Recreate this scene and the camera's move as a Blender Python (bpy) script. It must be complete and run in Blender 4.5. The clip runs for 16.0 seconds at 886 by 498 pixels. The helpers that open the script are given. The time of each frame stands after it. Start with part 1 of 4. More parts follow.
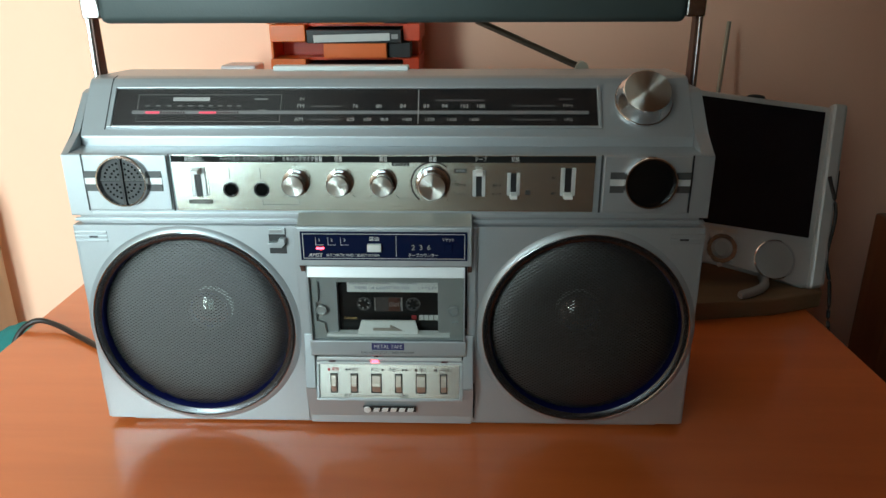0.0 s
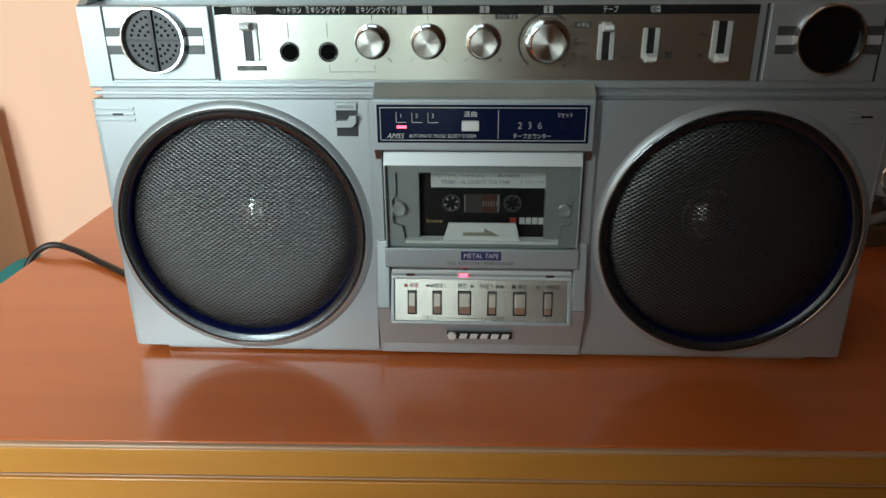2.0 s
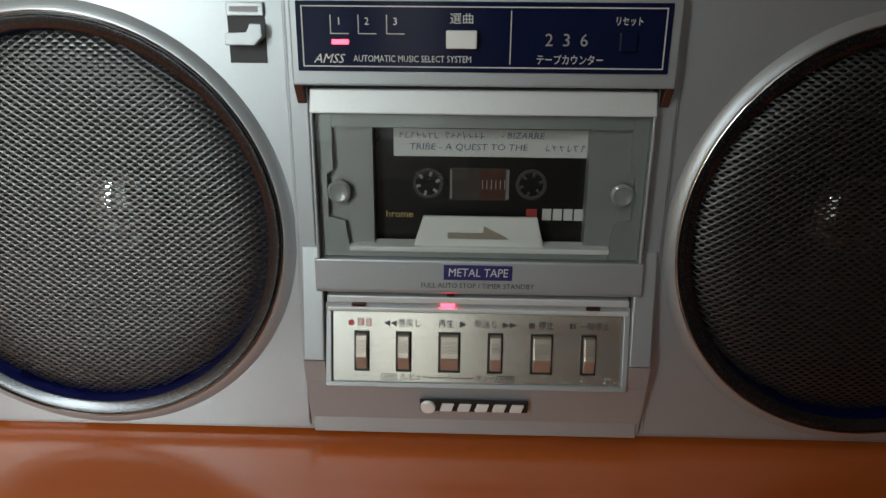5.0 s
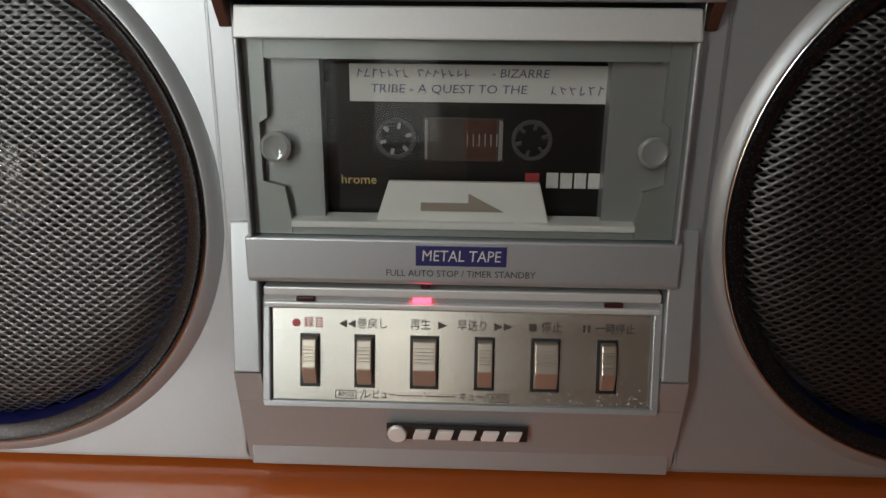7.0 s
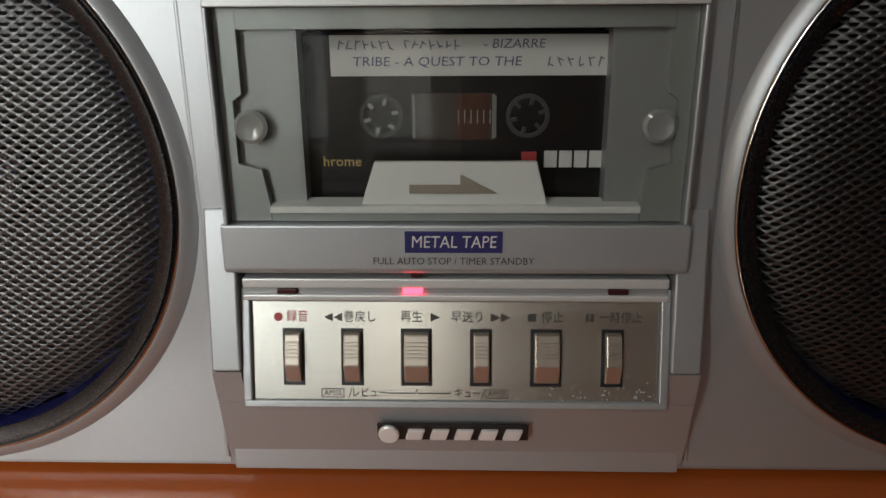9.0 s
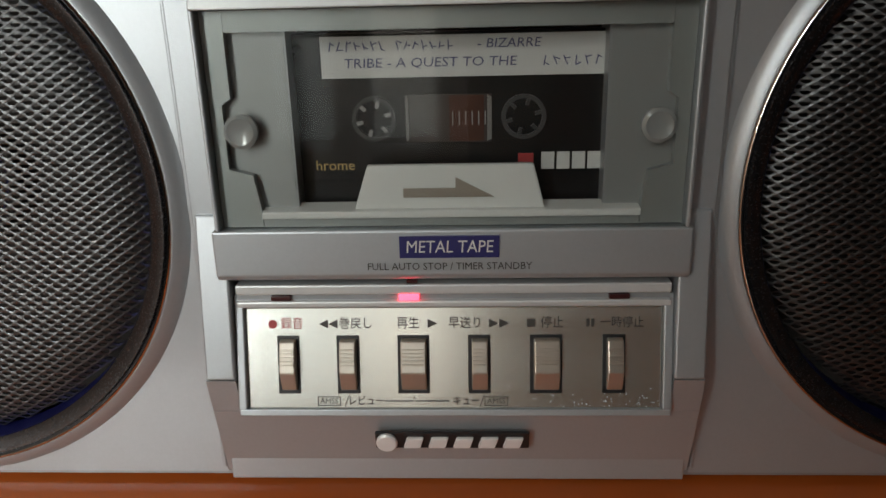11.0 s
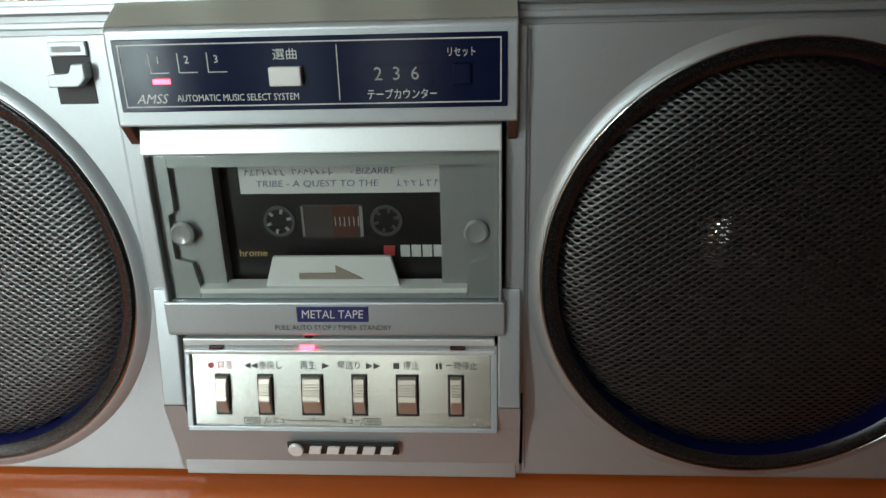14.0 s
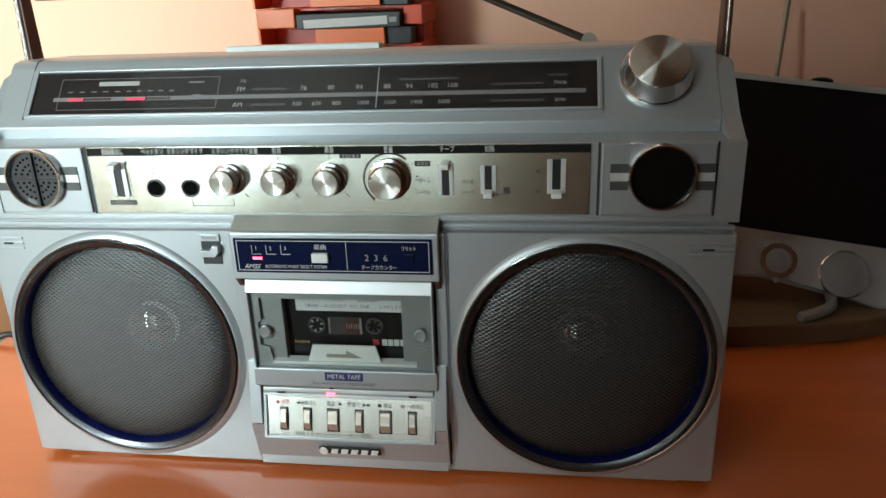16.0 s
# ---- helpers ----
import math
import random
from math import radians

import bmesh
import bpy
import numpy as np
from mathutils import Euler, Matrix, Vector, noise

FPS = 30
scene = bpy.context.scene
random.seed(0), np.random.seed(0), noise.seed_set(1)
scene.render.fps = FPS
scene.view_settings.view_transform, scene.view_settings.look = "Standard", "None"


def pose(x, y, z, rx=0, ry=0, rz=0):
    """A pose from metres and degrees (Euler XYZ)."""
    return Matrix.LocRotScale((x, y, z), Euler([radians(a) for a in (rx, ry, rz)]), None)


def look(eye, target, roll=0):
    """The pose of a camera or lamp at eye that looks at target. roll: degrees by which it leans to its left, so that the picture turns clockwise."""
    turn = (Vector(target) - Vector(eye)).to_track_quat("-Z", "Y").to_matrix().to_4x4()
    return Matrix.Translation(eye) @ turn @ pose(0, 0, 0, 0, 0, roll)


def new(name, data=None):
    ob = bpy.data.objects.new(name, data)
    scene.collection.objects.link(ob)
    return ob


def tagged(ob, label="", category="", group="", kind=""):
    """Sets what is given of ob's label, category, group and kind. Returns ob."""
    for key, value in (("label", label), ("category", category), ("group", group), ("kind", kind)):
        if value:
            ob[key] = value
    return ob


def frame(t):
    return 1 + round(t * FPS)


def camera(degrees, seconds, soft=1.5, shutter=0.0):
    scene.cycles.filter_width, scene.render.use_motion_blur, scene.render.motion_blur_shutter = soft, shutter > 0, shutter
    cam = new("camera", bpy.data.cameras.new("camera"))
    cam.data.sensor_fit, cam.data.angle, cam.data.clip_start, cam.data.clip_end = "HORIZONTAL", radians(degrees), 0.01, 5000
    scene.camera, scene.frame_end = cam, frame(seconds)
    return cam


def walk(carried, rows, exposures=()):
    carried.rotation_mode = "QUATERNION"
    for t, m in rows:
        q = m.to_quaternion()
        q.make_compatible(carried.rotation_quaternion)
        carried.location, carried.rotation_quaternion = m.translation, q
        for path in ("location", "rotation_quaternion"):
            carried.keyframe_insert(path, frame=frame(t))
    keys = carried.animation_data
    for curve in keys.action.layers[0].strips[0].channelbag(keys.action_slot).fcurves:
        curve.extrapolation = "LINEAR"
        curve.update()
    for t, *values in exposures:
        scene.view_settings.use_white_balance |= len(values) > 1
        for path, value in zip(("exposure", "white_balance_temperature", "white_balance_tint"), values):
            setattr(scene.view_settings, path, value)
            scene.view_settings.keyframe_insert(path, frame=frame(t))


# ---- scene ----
cam = camera(63.2, 16.0)
PATH = [
    (0, (0.0645, -0.5500, 0.3740), (0.0035, 1.3240, -0.3210), -0.3),
    (0.5, (0.0505, -0.5410, 0.3520), (-0.0305, 1.3320, -0.3430), -0.5),
    (1, (0.0335, -0.5250, 0.3300), (-0.0685, 1.3420, -0.3780), -0.8),
    (1.5, (0.0175, -0.4970, 0.3010), (-0.1035, 1.3640, -0.4210), -0.8),
    (2, (-0.0025, -0.4630, 0.2740), (-0.0985, 1.3880, -0.4770), -0.4),
    (2.5, (-0.0015, -0.4280, 0.2440), (-0.1085, 1.4170, -0.5190), -0.3),
    (3, (-0.0105, -0.3940, 0.2300), (-0.0925, 1.4400, -0.5630), 0),
    (3.5, (-0.0135, -0.3590, 0.2190), (-0.0715, 1.4870, -0.5490), 0.3),
    (4, (-0.0125, -0.3260, 0.2110), (-0.0485, 1.5380, -0.5150), 0.5),
    (6.3, (0.0005, -0.2320, 0.1640), (-0.0875, 1.6660, -0.4600), 0.3),
    (6.5, (0.0005, -0.2240, 0.1620), (-0.0785, 1.6740, -0.4630), 0.3),
    (7, (0.0015, -0.2160, 0.1550), (-0.0635, 1.6840, -0.4660), 0.5),
    (7.5, (0.0005, -0.2070, 0.1530), (-0.0605, 1.6920, -0.4710), 0.5),
    (8, (0.0005, -0.2050, 0.1500), (-0.0525, 1.6950, -0.4730), 0.5),
    (8.5, (0.0025, -0.2040, 0.1480), (-0.0605, 1.6940, -0.4770), 0.1),
    (9, (0.0025, -0.2020, 0.1470), (-0.0525, 1.6960, -0.4820), -0.4),
    (11.5, (0.0095, -0.1950, 0.1470), (-0.0795, 1.7000, -0.4850), -1.5),
    (12, (0.0135, -0.1930, 0.1500), (-0.0775, 1.6980, -0.4970), -1.5),
    (12.5, (0.0185, -0.1970, 0.1510), (-0.0675, 1.6990, -0.4770), -1.6),
    (13, (0.0265, -0.2050, 0.1560), (-0.0725, 1.6900, -0.4750), -1.7),
    (13.5, (0.0405, -0.2210, 0.1700), (-0.0795, 1.6660, -0.4810), -1.8),
    (14, (0.0595, -0.2570, 0.2040), (-0.0635, 1.6130, -0.4930), -1.6),
    (14.5, (0.0835, -0.3050, 0.2330), (-0.0775, 1.5710, -0.4410), -2.1),
    (15, (0.1035, -0.3550, 0.2710), (-0.0915, 1.5200, -0.3970), -2.4),
    (15.5, (0.1225, -0.4050, 0.3090), (-0.1145, 1.4670, -0.3550), -2.5),
    (16, (0.1345, -0.4430, 0.3360), (-0.1285, 1.4240, -0.3300), -2.1),
]
walk(cam, [(t, look(eye, target, roll)) for t, eye, target, roll in PATH], [
    (0.0, 0.05, 6150, 5), (1.0, -0.08, 6150, 5), (2.0, -0.34, 6450, 10), (4.0, -0.46, 6700, 14), (6.5, -0.46, 7300, 25), (9.0, -0.55, 7400, 26),
    (11.5, -0.50, 7250, 24), (12.5, -0.42, 7100, 22), (13.5, -0.08, 6850, 16), (14.5, 0.12, 6500, 10), (15.0, 0.2, 6420, 10), (16.0, 0.22, 6420, 10)])

# ---- world, sun, large lights ----
world = bpy.data.worlds.new("sky")
scene.world = world
world.use_nodes = True
wn = world.node_tree.nodes
wl = world.node_tree.links
sky = wn.new("ShaderNodeTexSky")
sky.sky_type = "NISHITA"
sky.sun_disc = False
sky.sun_elevation = radians(40)
sky.sun_rotation = radians(200)
wl.new(sky.outputs[0], wn["Background"].inputs[0])
wn["Background"].inputs[1].default_value = 0.1

# daylight in the openings of the windows, to the left of and behind the camera
for where, aim, wide, high, power in (((-0.74, -1.72, 0.58), (-0.35, 0.0, 0.10), 0.54, 1.5, 88.0), ((-0.20, -1.03, 0.40), (-0.1, 0.0, 0.15), 0.34, 0.98, 2.0)):
    day = bpy.data.lights.new("window_light", "AREA")
    day.shape, day.size, day.size_y, day.energy, day.color = "RECTANGLE", wide, high, power, (0.76, 0.95, 0.955)
    new("window_light", day).matrix_world = look(where, aim)


# ---- materials ----
def mat(name, color, rough=0.5, metal=0.0, var=0.08, scale=60.0, bump=0.0, bscale=400.0, coat=0.0, spec=0.5, stretch=(1, 1, 1)):
    m = bpy.data.materials.new(name)
    m.use_nodes = True
    n, l = m.node_tree.nodes, m.node_tree.links
    b = n["Principled BSDF"]
    b.inputs["Roughness"].default_value = rough
    b.inputs["Metallic"].default_value = metal
    b.inputs["Coat Weight"].default_value = coat
    b.inputs["Coat Roughness"].default_value = 0.12
    b.inputs["Specular IOR Level"].default_value = spec
    co = n.new("ShaderNodeTexCoord")
    mp = n.new("ShaderNodeMapping")
    mp.inputs["Scale"].default_value = stretch
    l.new(co.outputs["Object"], mp.inputs[0])
    t = n.new("ShaderNodeTexNoise")
    t.inputs["Scale"].default_value = scale
    t.inputs["Detail"].default_value = 6
    l.new(mp.outputs[0], t.inputs[0])
    r = n.new("ShaderNodeMix")
    r.data_type = "RGBA"
    r.inputs[6].default_value = (*[c * (1 - var) for c in color], 1)
    r.inputs[7].default_value = (*[min(1, c * (1 + var)) for c in color], 1)
    l.new(t.outputs[0], r.inputs[0])
    l.new(r.outputs[2], b.inputs["Base Color"])
    rr = n.new("ShaderNodeMapRange")
    rr.inputs[3].default_value = max(0.02, rough - 0.06)
    rr.inputs[4].default_value = rough + 0.06
    l.new(t.outputs[0], rr.inputs[0])
    l.new(rr.outputs[0], b.inputs["Roughness"])
    if bump:
        t2 = n.new("ShaderNodeTexNoise")
        t2.inputs["Scale"].default_value = bscale
        t2.inputs["Detail"].default_value = 4
        l.new(mp.outputs[0], t2.inputs[0])
        bp = n.new("ShaderNodeBump")
        bp.inputs["Strength"].default_value = bump
        bp.inputs["Distance"].default_value = 0.001
        l.new(t2.outputs[0], bp.inputs["Height"])
        l.new(bp.outputs[0], b.inputs["Normal"])
    return m


def wood(name, dark, light, rough, coat, along="x", scale=9.0):
    m = bpy.data.materials.new(name)
    m.use_nodes = True
    n, l = m.node_tree.nodes, m.node_tree.links
    b = n["Principled BSDF"]
    co, mp = n.new("ShaderNodeTexCoord"), n.new("ShaderNodeMapping")
    s = {"x": (0.35, 4, 4), "y": (4, 0.35, 4), "z": (4, 4, 0.35)}[along]
    mp.inputs["Scale"].default_value = s
    l.new(co.outputs["Object"], mp.inputs[0])
    t = n.new("ShaderNodeTexNoise")
    t.inputs["Scale"].default_value, t.inputs["Detail"].default_value, t.inputs["Distortion"].default_value = scale, 8, 0.6
    l.new(mp.outputs[0], t.inputs[0])
    t2 = n.new("ShaderNodeTexNoise")
    t2.inputs["Scale"].default_value, t2.inputs["Detail"].default_value = 2.2, 3
    l.new(co.outputs["Object"], t2.inputs[0])
    ad = n.new("ShaderNodeMath")
    ad.operation = "ADD"
    l.new(t.outputs[0], ad.inputs[0])
    l.new(t2.outputs[0], ad.inputs[1])
    cr = n.new("ShaderNodeValToRGB")
    cr.color_ramp.elements[0].position, cr.color_ramp.elements[0].color = 0.3, (*dark, 1)
    cr.color_ramp.elements[1].position, cr.color_ramp.elements[1].color = 0.75, (*light, 1)
    mu = n.new("ShaderNodeMath")
    mu.operation = "MULTIPLY"
    mu.inputs[1].default_value = 0.5
    l.new(ad.outputs[0], mu.inputs[0])
    l.new(mu.outputs[0], cr.inputs[0])
    l.new(cr.outputs[0], b.inputs["Base Color"])
    rr = n.new("ShaderNodeMapRange")
    rr.inputs[3].default_value, rr.inputs[4].default_value = rough - 0.06, rough + 0.08
    l.new(t2.outputs[0], rr.inputs[0])
    l.new(rr.outputs[0], b.inputs["Roughness"])
    b.inputs["Coat Weight"].default_value = coat
    b.inputs["Coat Roughness"].default_value = 0.19
    bp = n.new("ShaderNodeBump")
    bp.inputs["Strength"].default_value, bp.inputs["Distance"].default_value = 0.08, 0.001
    l.new(t.outputs[0], bp.inputs["Height"])
    l.new(bp.outputs[0], b.inputs["Normal"])
    return m


def glow(name, color, strength):
    m = mat(name, color, 0.3)
    b = m.node_tree.nodes["Principled BSDF"]
    b.inputs["Emission Color"].default_value = (*color, 1)
    b.inputs["Emission Strength"].default_value = strength
    return m


def glass(name, tint, rough=0.02, ior=1.45):
    m = bpy.data.materials.new(name)
    m.use_nodes = True
    n, l = m.node_tree.nodes, m.node_tree.links
    n.remove(n["Principled BSDF"])
    tr, gl, mx, lw = n.new("ShaderNodeBsdfTransparent"), n.new("ShaderNodeBsdfGlossy"), n.new("ShaderNodeMixShader"), n.new("ShaderNodeLayerWeight")
    tr.inputs[0].default_value = (*tint, 1)
    gl.inputs["Roughness"].default_value = rough
    # the same gloss from either side of a face: little head-on, more at a slant
    head_on = ((ior - 1) / (ior + 1)) ** 2
    pw, ma = n.new("ShaderNodeMath"), n.new("ShaderNodeMath")
    pw.operation, ma.operation = "POWER", "MULTIPLY_ADD"
    pw.inputs[1].default_value = 5.0
    ma.inputs[1].default_value, ma.inputs[2].default_value = 1.0 - head_on, head_on
    l.new(lw.outputs["Facing"], pw.inputs[0])
    l.new(pw.outputs[0], ma.inputs[0])
    l.new(ma.outputs[0], mx.inputs[0])
    l.new(tr.outputs[0], mx.inputs[1])
    l.new(gl.outputs[0], mx.inputs[2])
    l.new(mx.outputs[0], n["Material Output"].inputs[0])
    return m


SILVER = mat("silver_paint", (0.44, 0.47, 0.49), 0.38, 0.55, 0.05, 900, 0.05, 2500)
SILVER_LIGHT = mat("pale_silver_paint", (0.66, 0.68, 0.68), 0.36, 0.35, 0.05, 900, 0.04, 2500)
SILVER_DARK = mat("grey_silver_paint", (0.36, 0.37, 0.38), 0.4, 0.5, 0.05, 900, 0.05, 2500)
STRIPE = mat("dark_grey_stripe", (0.075, 0.078, 0.078), 0.4, 0.2, 0.06, 300)
BORDER = mat("silver_border_paint", (0.35, 0.37, 0.365), 0.4, 0.4, 0.05, 300)
PLATE = mat("inner_plate_paint", (0.33, 0.34, 0.34), 0.42, 0.35, 0.05, 300)
# shade inside small holes, put into a matt near-black colour
HOLE_SHADE = mat("hole_shade", (0.004, 0.004, 0.004), 0.95, 0.0, 0.1, 100, spec=0.05)
MIC_GREY = mat("mic_plastic", (0.030, 0.030, 0.032), 0.35, 0.1, 0.1, 200)
BRUSHED = mat("brushed_aluminium", (0.67, 0.68, 0.60), 0.22, 0.95, 0.06, 300, 0.03, 900, stretch=(0.02, 1, 1))
BRUSHED_DULL = mat("dull_brushed", (0.50, 0.50, 0.46), 0.5, 0.7, 0.08, 300, 0.03, 900, stretch=(0.02, 1, 1))
BRUSHED_KEYS = mat("brushed_key_panel", (0.80, 0.81, 0.76), 0.24, 0.90, 0.06, 300, 0.03, 900, stretch=(0.02, 1, 1))
CHROME = mat("chrome", (0.72, 0.72, 0.73), 0.12, 1.0, 0.04, 1200)
CHROME_WORN = mat("worn_chrome", (0.60, 0.60, 0.60), 0.2, 1.0, 0.35, 260, 0.2, 700)
RING = mat("smoked_ring_metal", (0.095, 0.097, 0.105), 0.26, 0.9, 0.06, 1500)
SPUN = mat("spun_aluminium", (0.68, 0.67, 0.62), 0.34, 1.0, 0.06, 200)
for node in (SPUN.node_tree.nodes.new("ShaderNodeTangent"),):
    node.direction_type, node.axis = "RADIAL", "Y"
    SPUN.node_tree.links.new(node.outputs[0], SPUN.node_tree.nodes["Principled BSDF"].inputs["Tangent"])
    SPUN.node_tree.nodes["Principled BSDF"].inputs["Anisotropic"].default_value = 1.0
    SPUN.node_tree.nodes["Principled BSDF"].inputs["Anisotropic Rotation"].default_value = 0.25
BADGE = mat("badge_metal", (0.84, 0.84, 0.83), 0.35, 0.25, 0.04, 300)
BLACK = mat("black_plastic", (0.012, 0.012, 0.013), 0.4, 0.0, 0.2, 200)
BLACK_MATT = mat("black_print", (0.012, 0.012, 0.012), 0.65, 0.0, 0.1, 200, spec=0.12)
BEZEL = mat("smoked_chrome", (0.74, 0.74, 0.74), 0.10, 1.0, 0.06, 90)
BLACK_GLOSS = mat("black_gloss", (0.006, 0.006, 0.006), 0.06, 0.0, 0.1, 90, spec=0.3)
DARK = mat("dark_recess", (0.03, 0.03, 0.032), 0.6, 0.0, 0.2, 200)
NAVY = mat("navy_panel", (0.006, 0.010, 0.036), 0.14, 0.0, 0.1, 120, spec=0.18)
NAVY_PRINT = mat("navy_print", (0.020, 0.020, 0.115), 0.4, 0.0, 0.1, 120)
BLUE = mat("blue_anodised_ring", (0.018, 0.024, 0.20), 0.38, 0.8, 0.1, 150)
GRILLE = mat("grey_metal_grille", (0.108, 0.110, 0.112), 0.40, 0.95, 0.12, 500)
CONE = mat("speaker_cone", (0.055, 0.048, 0.044), 0.7, 0.0, 0.2, 300)
CAP = mat("dust_cap", (0.94, 0.95, 0.95), 0.11, 0.98, 0.06, 300)
WHITE_PRINT = mat("white_print", (0.62, 0.62, 0.60), 0.5, 0.0, 0.04, 200)
GREY_PRINT = mat("grey_print", (0.30, 0.30, 0.30), 0.5, 0.0, 0.04, 200)
DARK_PRINT = mat("dark_print", (0.05, 0.045, 0.04), 0.5, 0.0, 0.04, 200)
RED_PRINT = mat("red_print", (0.45, 0.05, 0.05), 0.5, 0.0, 0.04, 200)
GOLD_PRINT = mat("gold_print", (0.60, 0.42, 0.18), 0.45, 0.2, 0.04, 200)
IVORY = mat("ivory_plastic", (0.76, 0.77, 0.75), 0.4, 0.0, 0.04, 120)
KEYCAP = mat("taupe_key_plastic", (0.56, 0.51, 0.44), 0.30, 0.75, 0.06, 400)
ARROW = mat("taupe_arrow_plastic", (0.36, 0.31, 0.26), 0.4, 0.2, 0.06, 400)
BUTTON = mat("white_button", (0.75, 0.75, 0.73), 0.35, 0.0, 0.04, 200)
LABEL = mat("paper_label", (0.66, 0.66, 0.64), 0.7, 0.0, 0.05, 90)
INK = mat("ink", (0.12, 0.12, 0.22), 0.6, 0.0, 0.2, 90)
SHELL = mat("cassette_shell", (0.009, 0.0085, 0.009), 0.3, 0.0, 0.15, 90)
HUB = mat("hub_plastic", (0.07, 0.07, 0.072), 0.35, 0.0, 0.1, 90)
TAPE = mat("brown_tape", (0.085, 0.075, 0.073), 0.12, 0.2, 0.2, 150)
TAPE_BROWN = mat("wound_tape", (0.10, 0.045, 0.034), 0.25, 0.1, 0.3, 400)
HUB_PALE = mat("pale_hub_plastic", (0.22, 0.21, 0.20), 0.35, 0.0, 0.1, 90)
CLEAR_PEG = mat("clear_peg", (0.36, 0.37, 0.37), 0.15, 0.1, 0.05, 150, coat=0.6)
LED = glow("lit_red_led", (1.0, 0.05, 0.085), 9.0)
LED_METER = glow("lit_meter_led", (1.0, 0.03, 0.10), 1.3)
LED_DIM = mat("unlit_red_led", (0.05, 0.012, 0.012), 0.3, 0.0, 0.1, 100)
GRIP = mat("dark_green_grip", (0.045, 0.062, 0.062), 0.5, 0.0, 0.12, 60, 0.1, 500)
ARM_IN = mat("brown_arm", (0.10, 0.045, 0.03), 0.4, 0.2, 0.15, 60)
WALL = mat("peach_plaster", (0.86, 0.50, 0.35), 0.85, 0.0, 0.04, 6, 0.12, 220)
# for the unseen walls: chosen dark so that little light bounces back
ROOM = mat("unseen_wall_brown", (0.19, 0.11, 0.065), 0.9, 0.0, 0.04, 6, 0.1, 150)
CEIL = mat("grey_ceiling", (0.45, 0.44, 0.42), 0.9, 0.0, 0.03, 6)
FLOOR = wood("floor_boards", (0.10, 0.05, 0.025), (0.22, 0.11, 0.05), 0.4, 0.2)
TABLE = wood("varnished_table", (0.60, 0.118, 0.016), (0.78, 0.185, 0.032), 0.42, 1.0)
TABLE_EDGE = wood("table_edge", (0.56, 0.21, 0.030), (0.74, 0.33, 0.065), 0.4, 0.3)
PALE_EDGE = wood("pale_edge", (0.50, 0.26, 0.14), (0.62, 0.38, 0.22), 0.4, 0.2)
PINE = wood("pale_pine", (0.50, 0.36, 0.22), (0.66, 0.52, 0.35), 0.5, 0.1, "z")
RED_WOOD = wood("red_brown_wood", (0.16, 0.05, 0.02), (0.30, 0.11, 0.05), 0.4, 0.2, "z")
BOARD = wood("worn_board", (0.10, 0.06, 0.03), (0.24, 0.15, 0.08), 0.6, 0.0)
ORANGE = mat("orange_plastic", (0.88, 0.17, 0.02), 0.32, 0.0, 0.06, 60)
RED_PL = mat("red_plastic", (0.72, 0.07, 0.02), 0.32, 0.0, 0.06, 60)
HAZY = mat("hazy_plastic", (0.42, 0.36, 0.36), 0.3, 0.0, 0.1, 60)
TEAL = mat("teal_fabric", (0.02, 0.22, 0.22), 0.8, 0.0, 0.2, 120, 0.4, 500)
TV_SILVER = mat("tv_silver_plastic", (0.50, 0.50, 0.49), 0.38, 0.3, 0.04, 500)
TV_GREY = mat("tv_grey_plastic", (0.36, 0.36, 0.35), 0.4, 0.2, 0.06, 500)
SCREEN = mat("dark_screen", (0.006, 0.006, 0.009), 0.22, 0.0, 0.1, 50)
CABLE = mat("black_cable", (0.02, 0.014, 0.012), 0.45, 0.0, 0.1, 90)
ROD = mat("antenna_rod", (0.46, 0.42, 0.34), 0.35, 0.7, 0.1, 90)
ROD_DARK = mat("dark_antenna_rod", (0.10, 0.075, 0.055), 0.3, 0.7, 0.1, 90)
WHITE_PAINT = mat("white_paint", (0.78, 0.78, 0.76), 0.5, 0.0, 0.03, 20)
GLASS = glass("door_glass", (0.86, 0.87, 0.86), 0.02, 1.29)
DIAL_GLASS = glass("dial_glass", (0.88, 0.86, 0.86), 0.03)
PANE = glass("window_pane", (0.97, 0.98, 0.98))


# ---- helpers for building ----
def part(name, bm, material, parent=None, label="", smooth=False):
    me = bpy.data.meshes.new(name)
    bmesh.ops.recalc_face_normals(bm, faces=bm.faces)
    bm.to_mesh(me)
    bm.free()
    me.materials.append(material)
    if smooth:
        me.shade_smooth()
        me.set_sharp_from_angle(angle=radians(40))
    ob = new(name, me)
    ob.parent = parent
    if label:
        ob["label"] = label
    return ob


def thing(name, at, label, category, group="", kind=""):
    e = new(name)
    e.empty_display_size = 0.02
    e.location = at
    return tagged(e, label, category, group, kind)


def cuboid(bm, x0, x1, y0, y1, z0, z1, bevel=0.0, seg=2, m=None):
    vs = [bm.verts.new((x, y, z)) for x in (x0, x1) for y in (y0, y1) for z in (z0, z1)]
    fs = [bm.faces.new([vs[i] for i in q]) for q in ((0, 1, 3, 2), (4, 6, 7, 5), (0, 4, 5, 1), (2, 3, 7, 6), (0, 2, 6, 4), (1, 5, 7, 3))]
    if m:
        for v in vs:
            v.co = m @ v.co
    if bevel:
        es = list({e for f in fs for e in f.edges})
        bmesh.ops.bevel(bm, geom=es, offset=bevel, segments=seg, profile=0.5, affect="EDGES")
    return bm


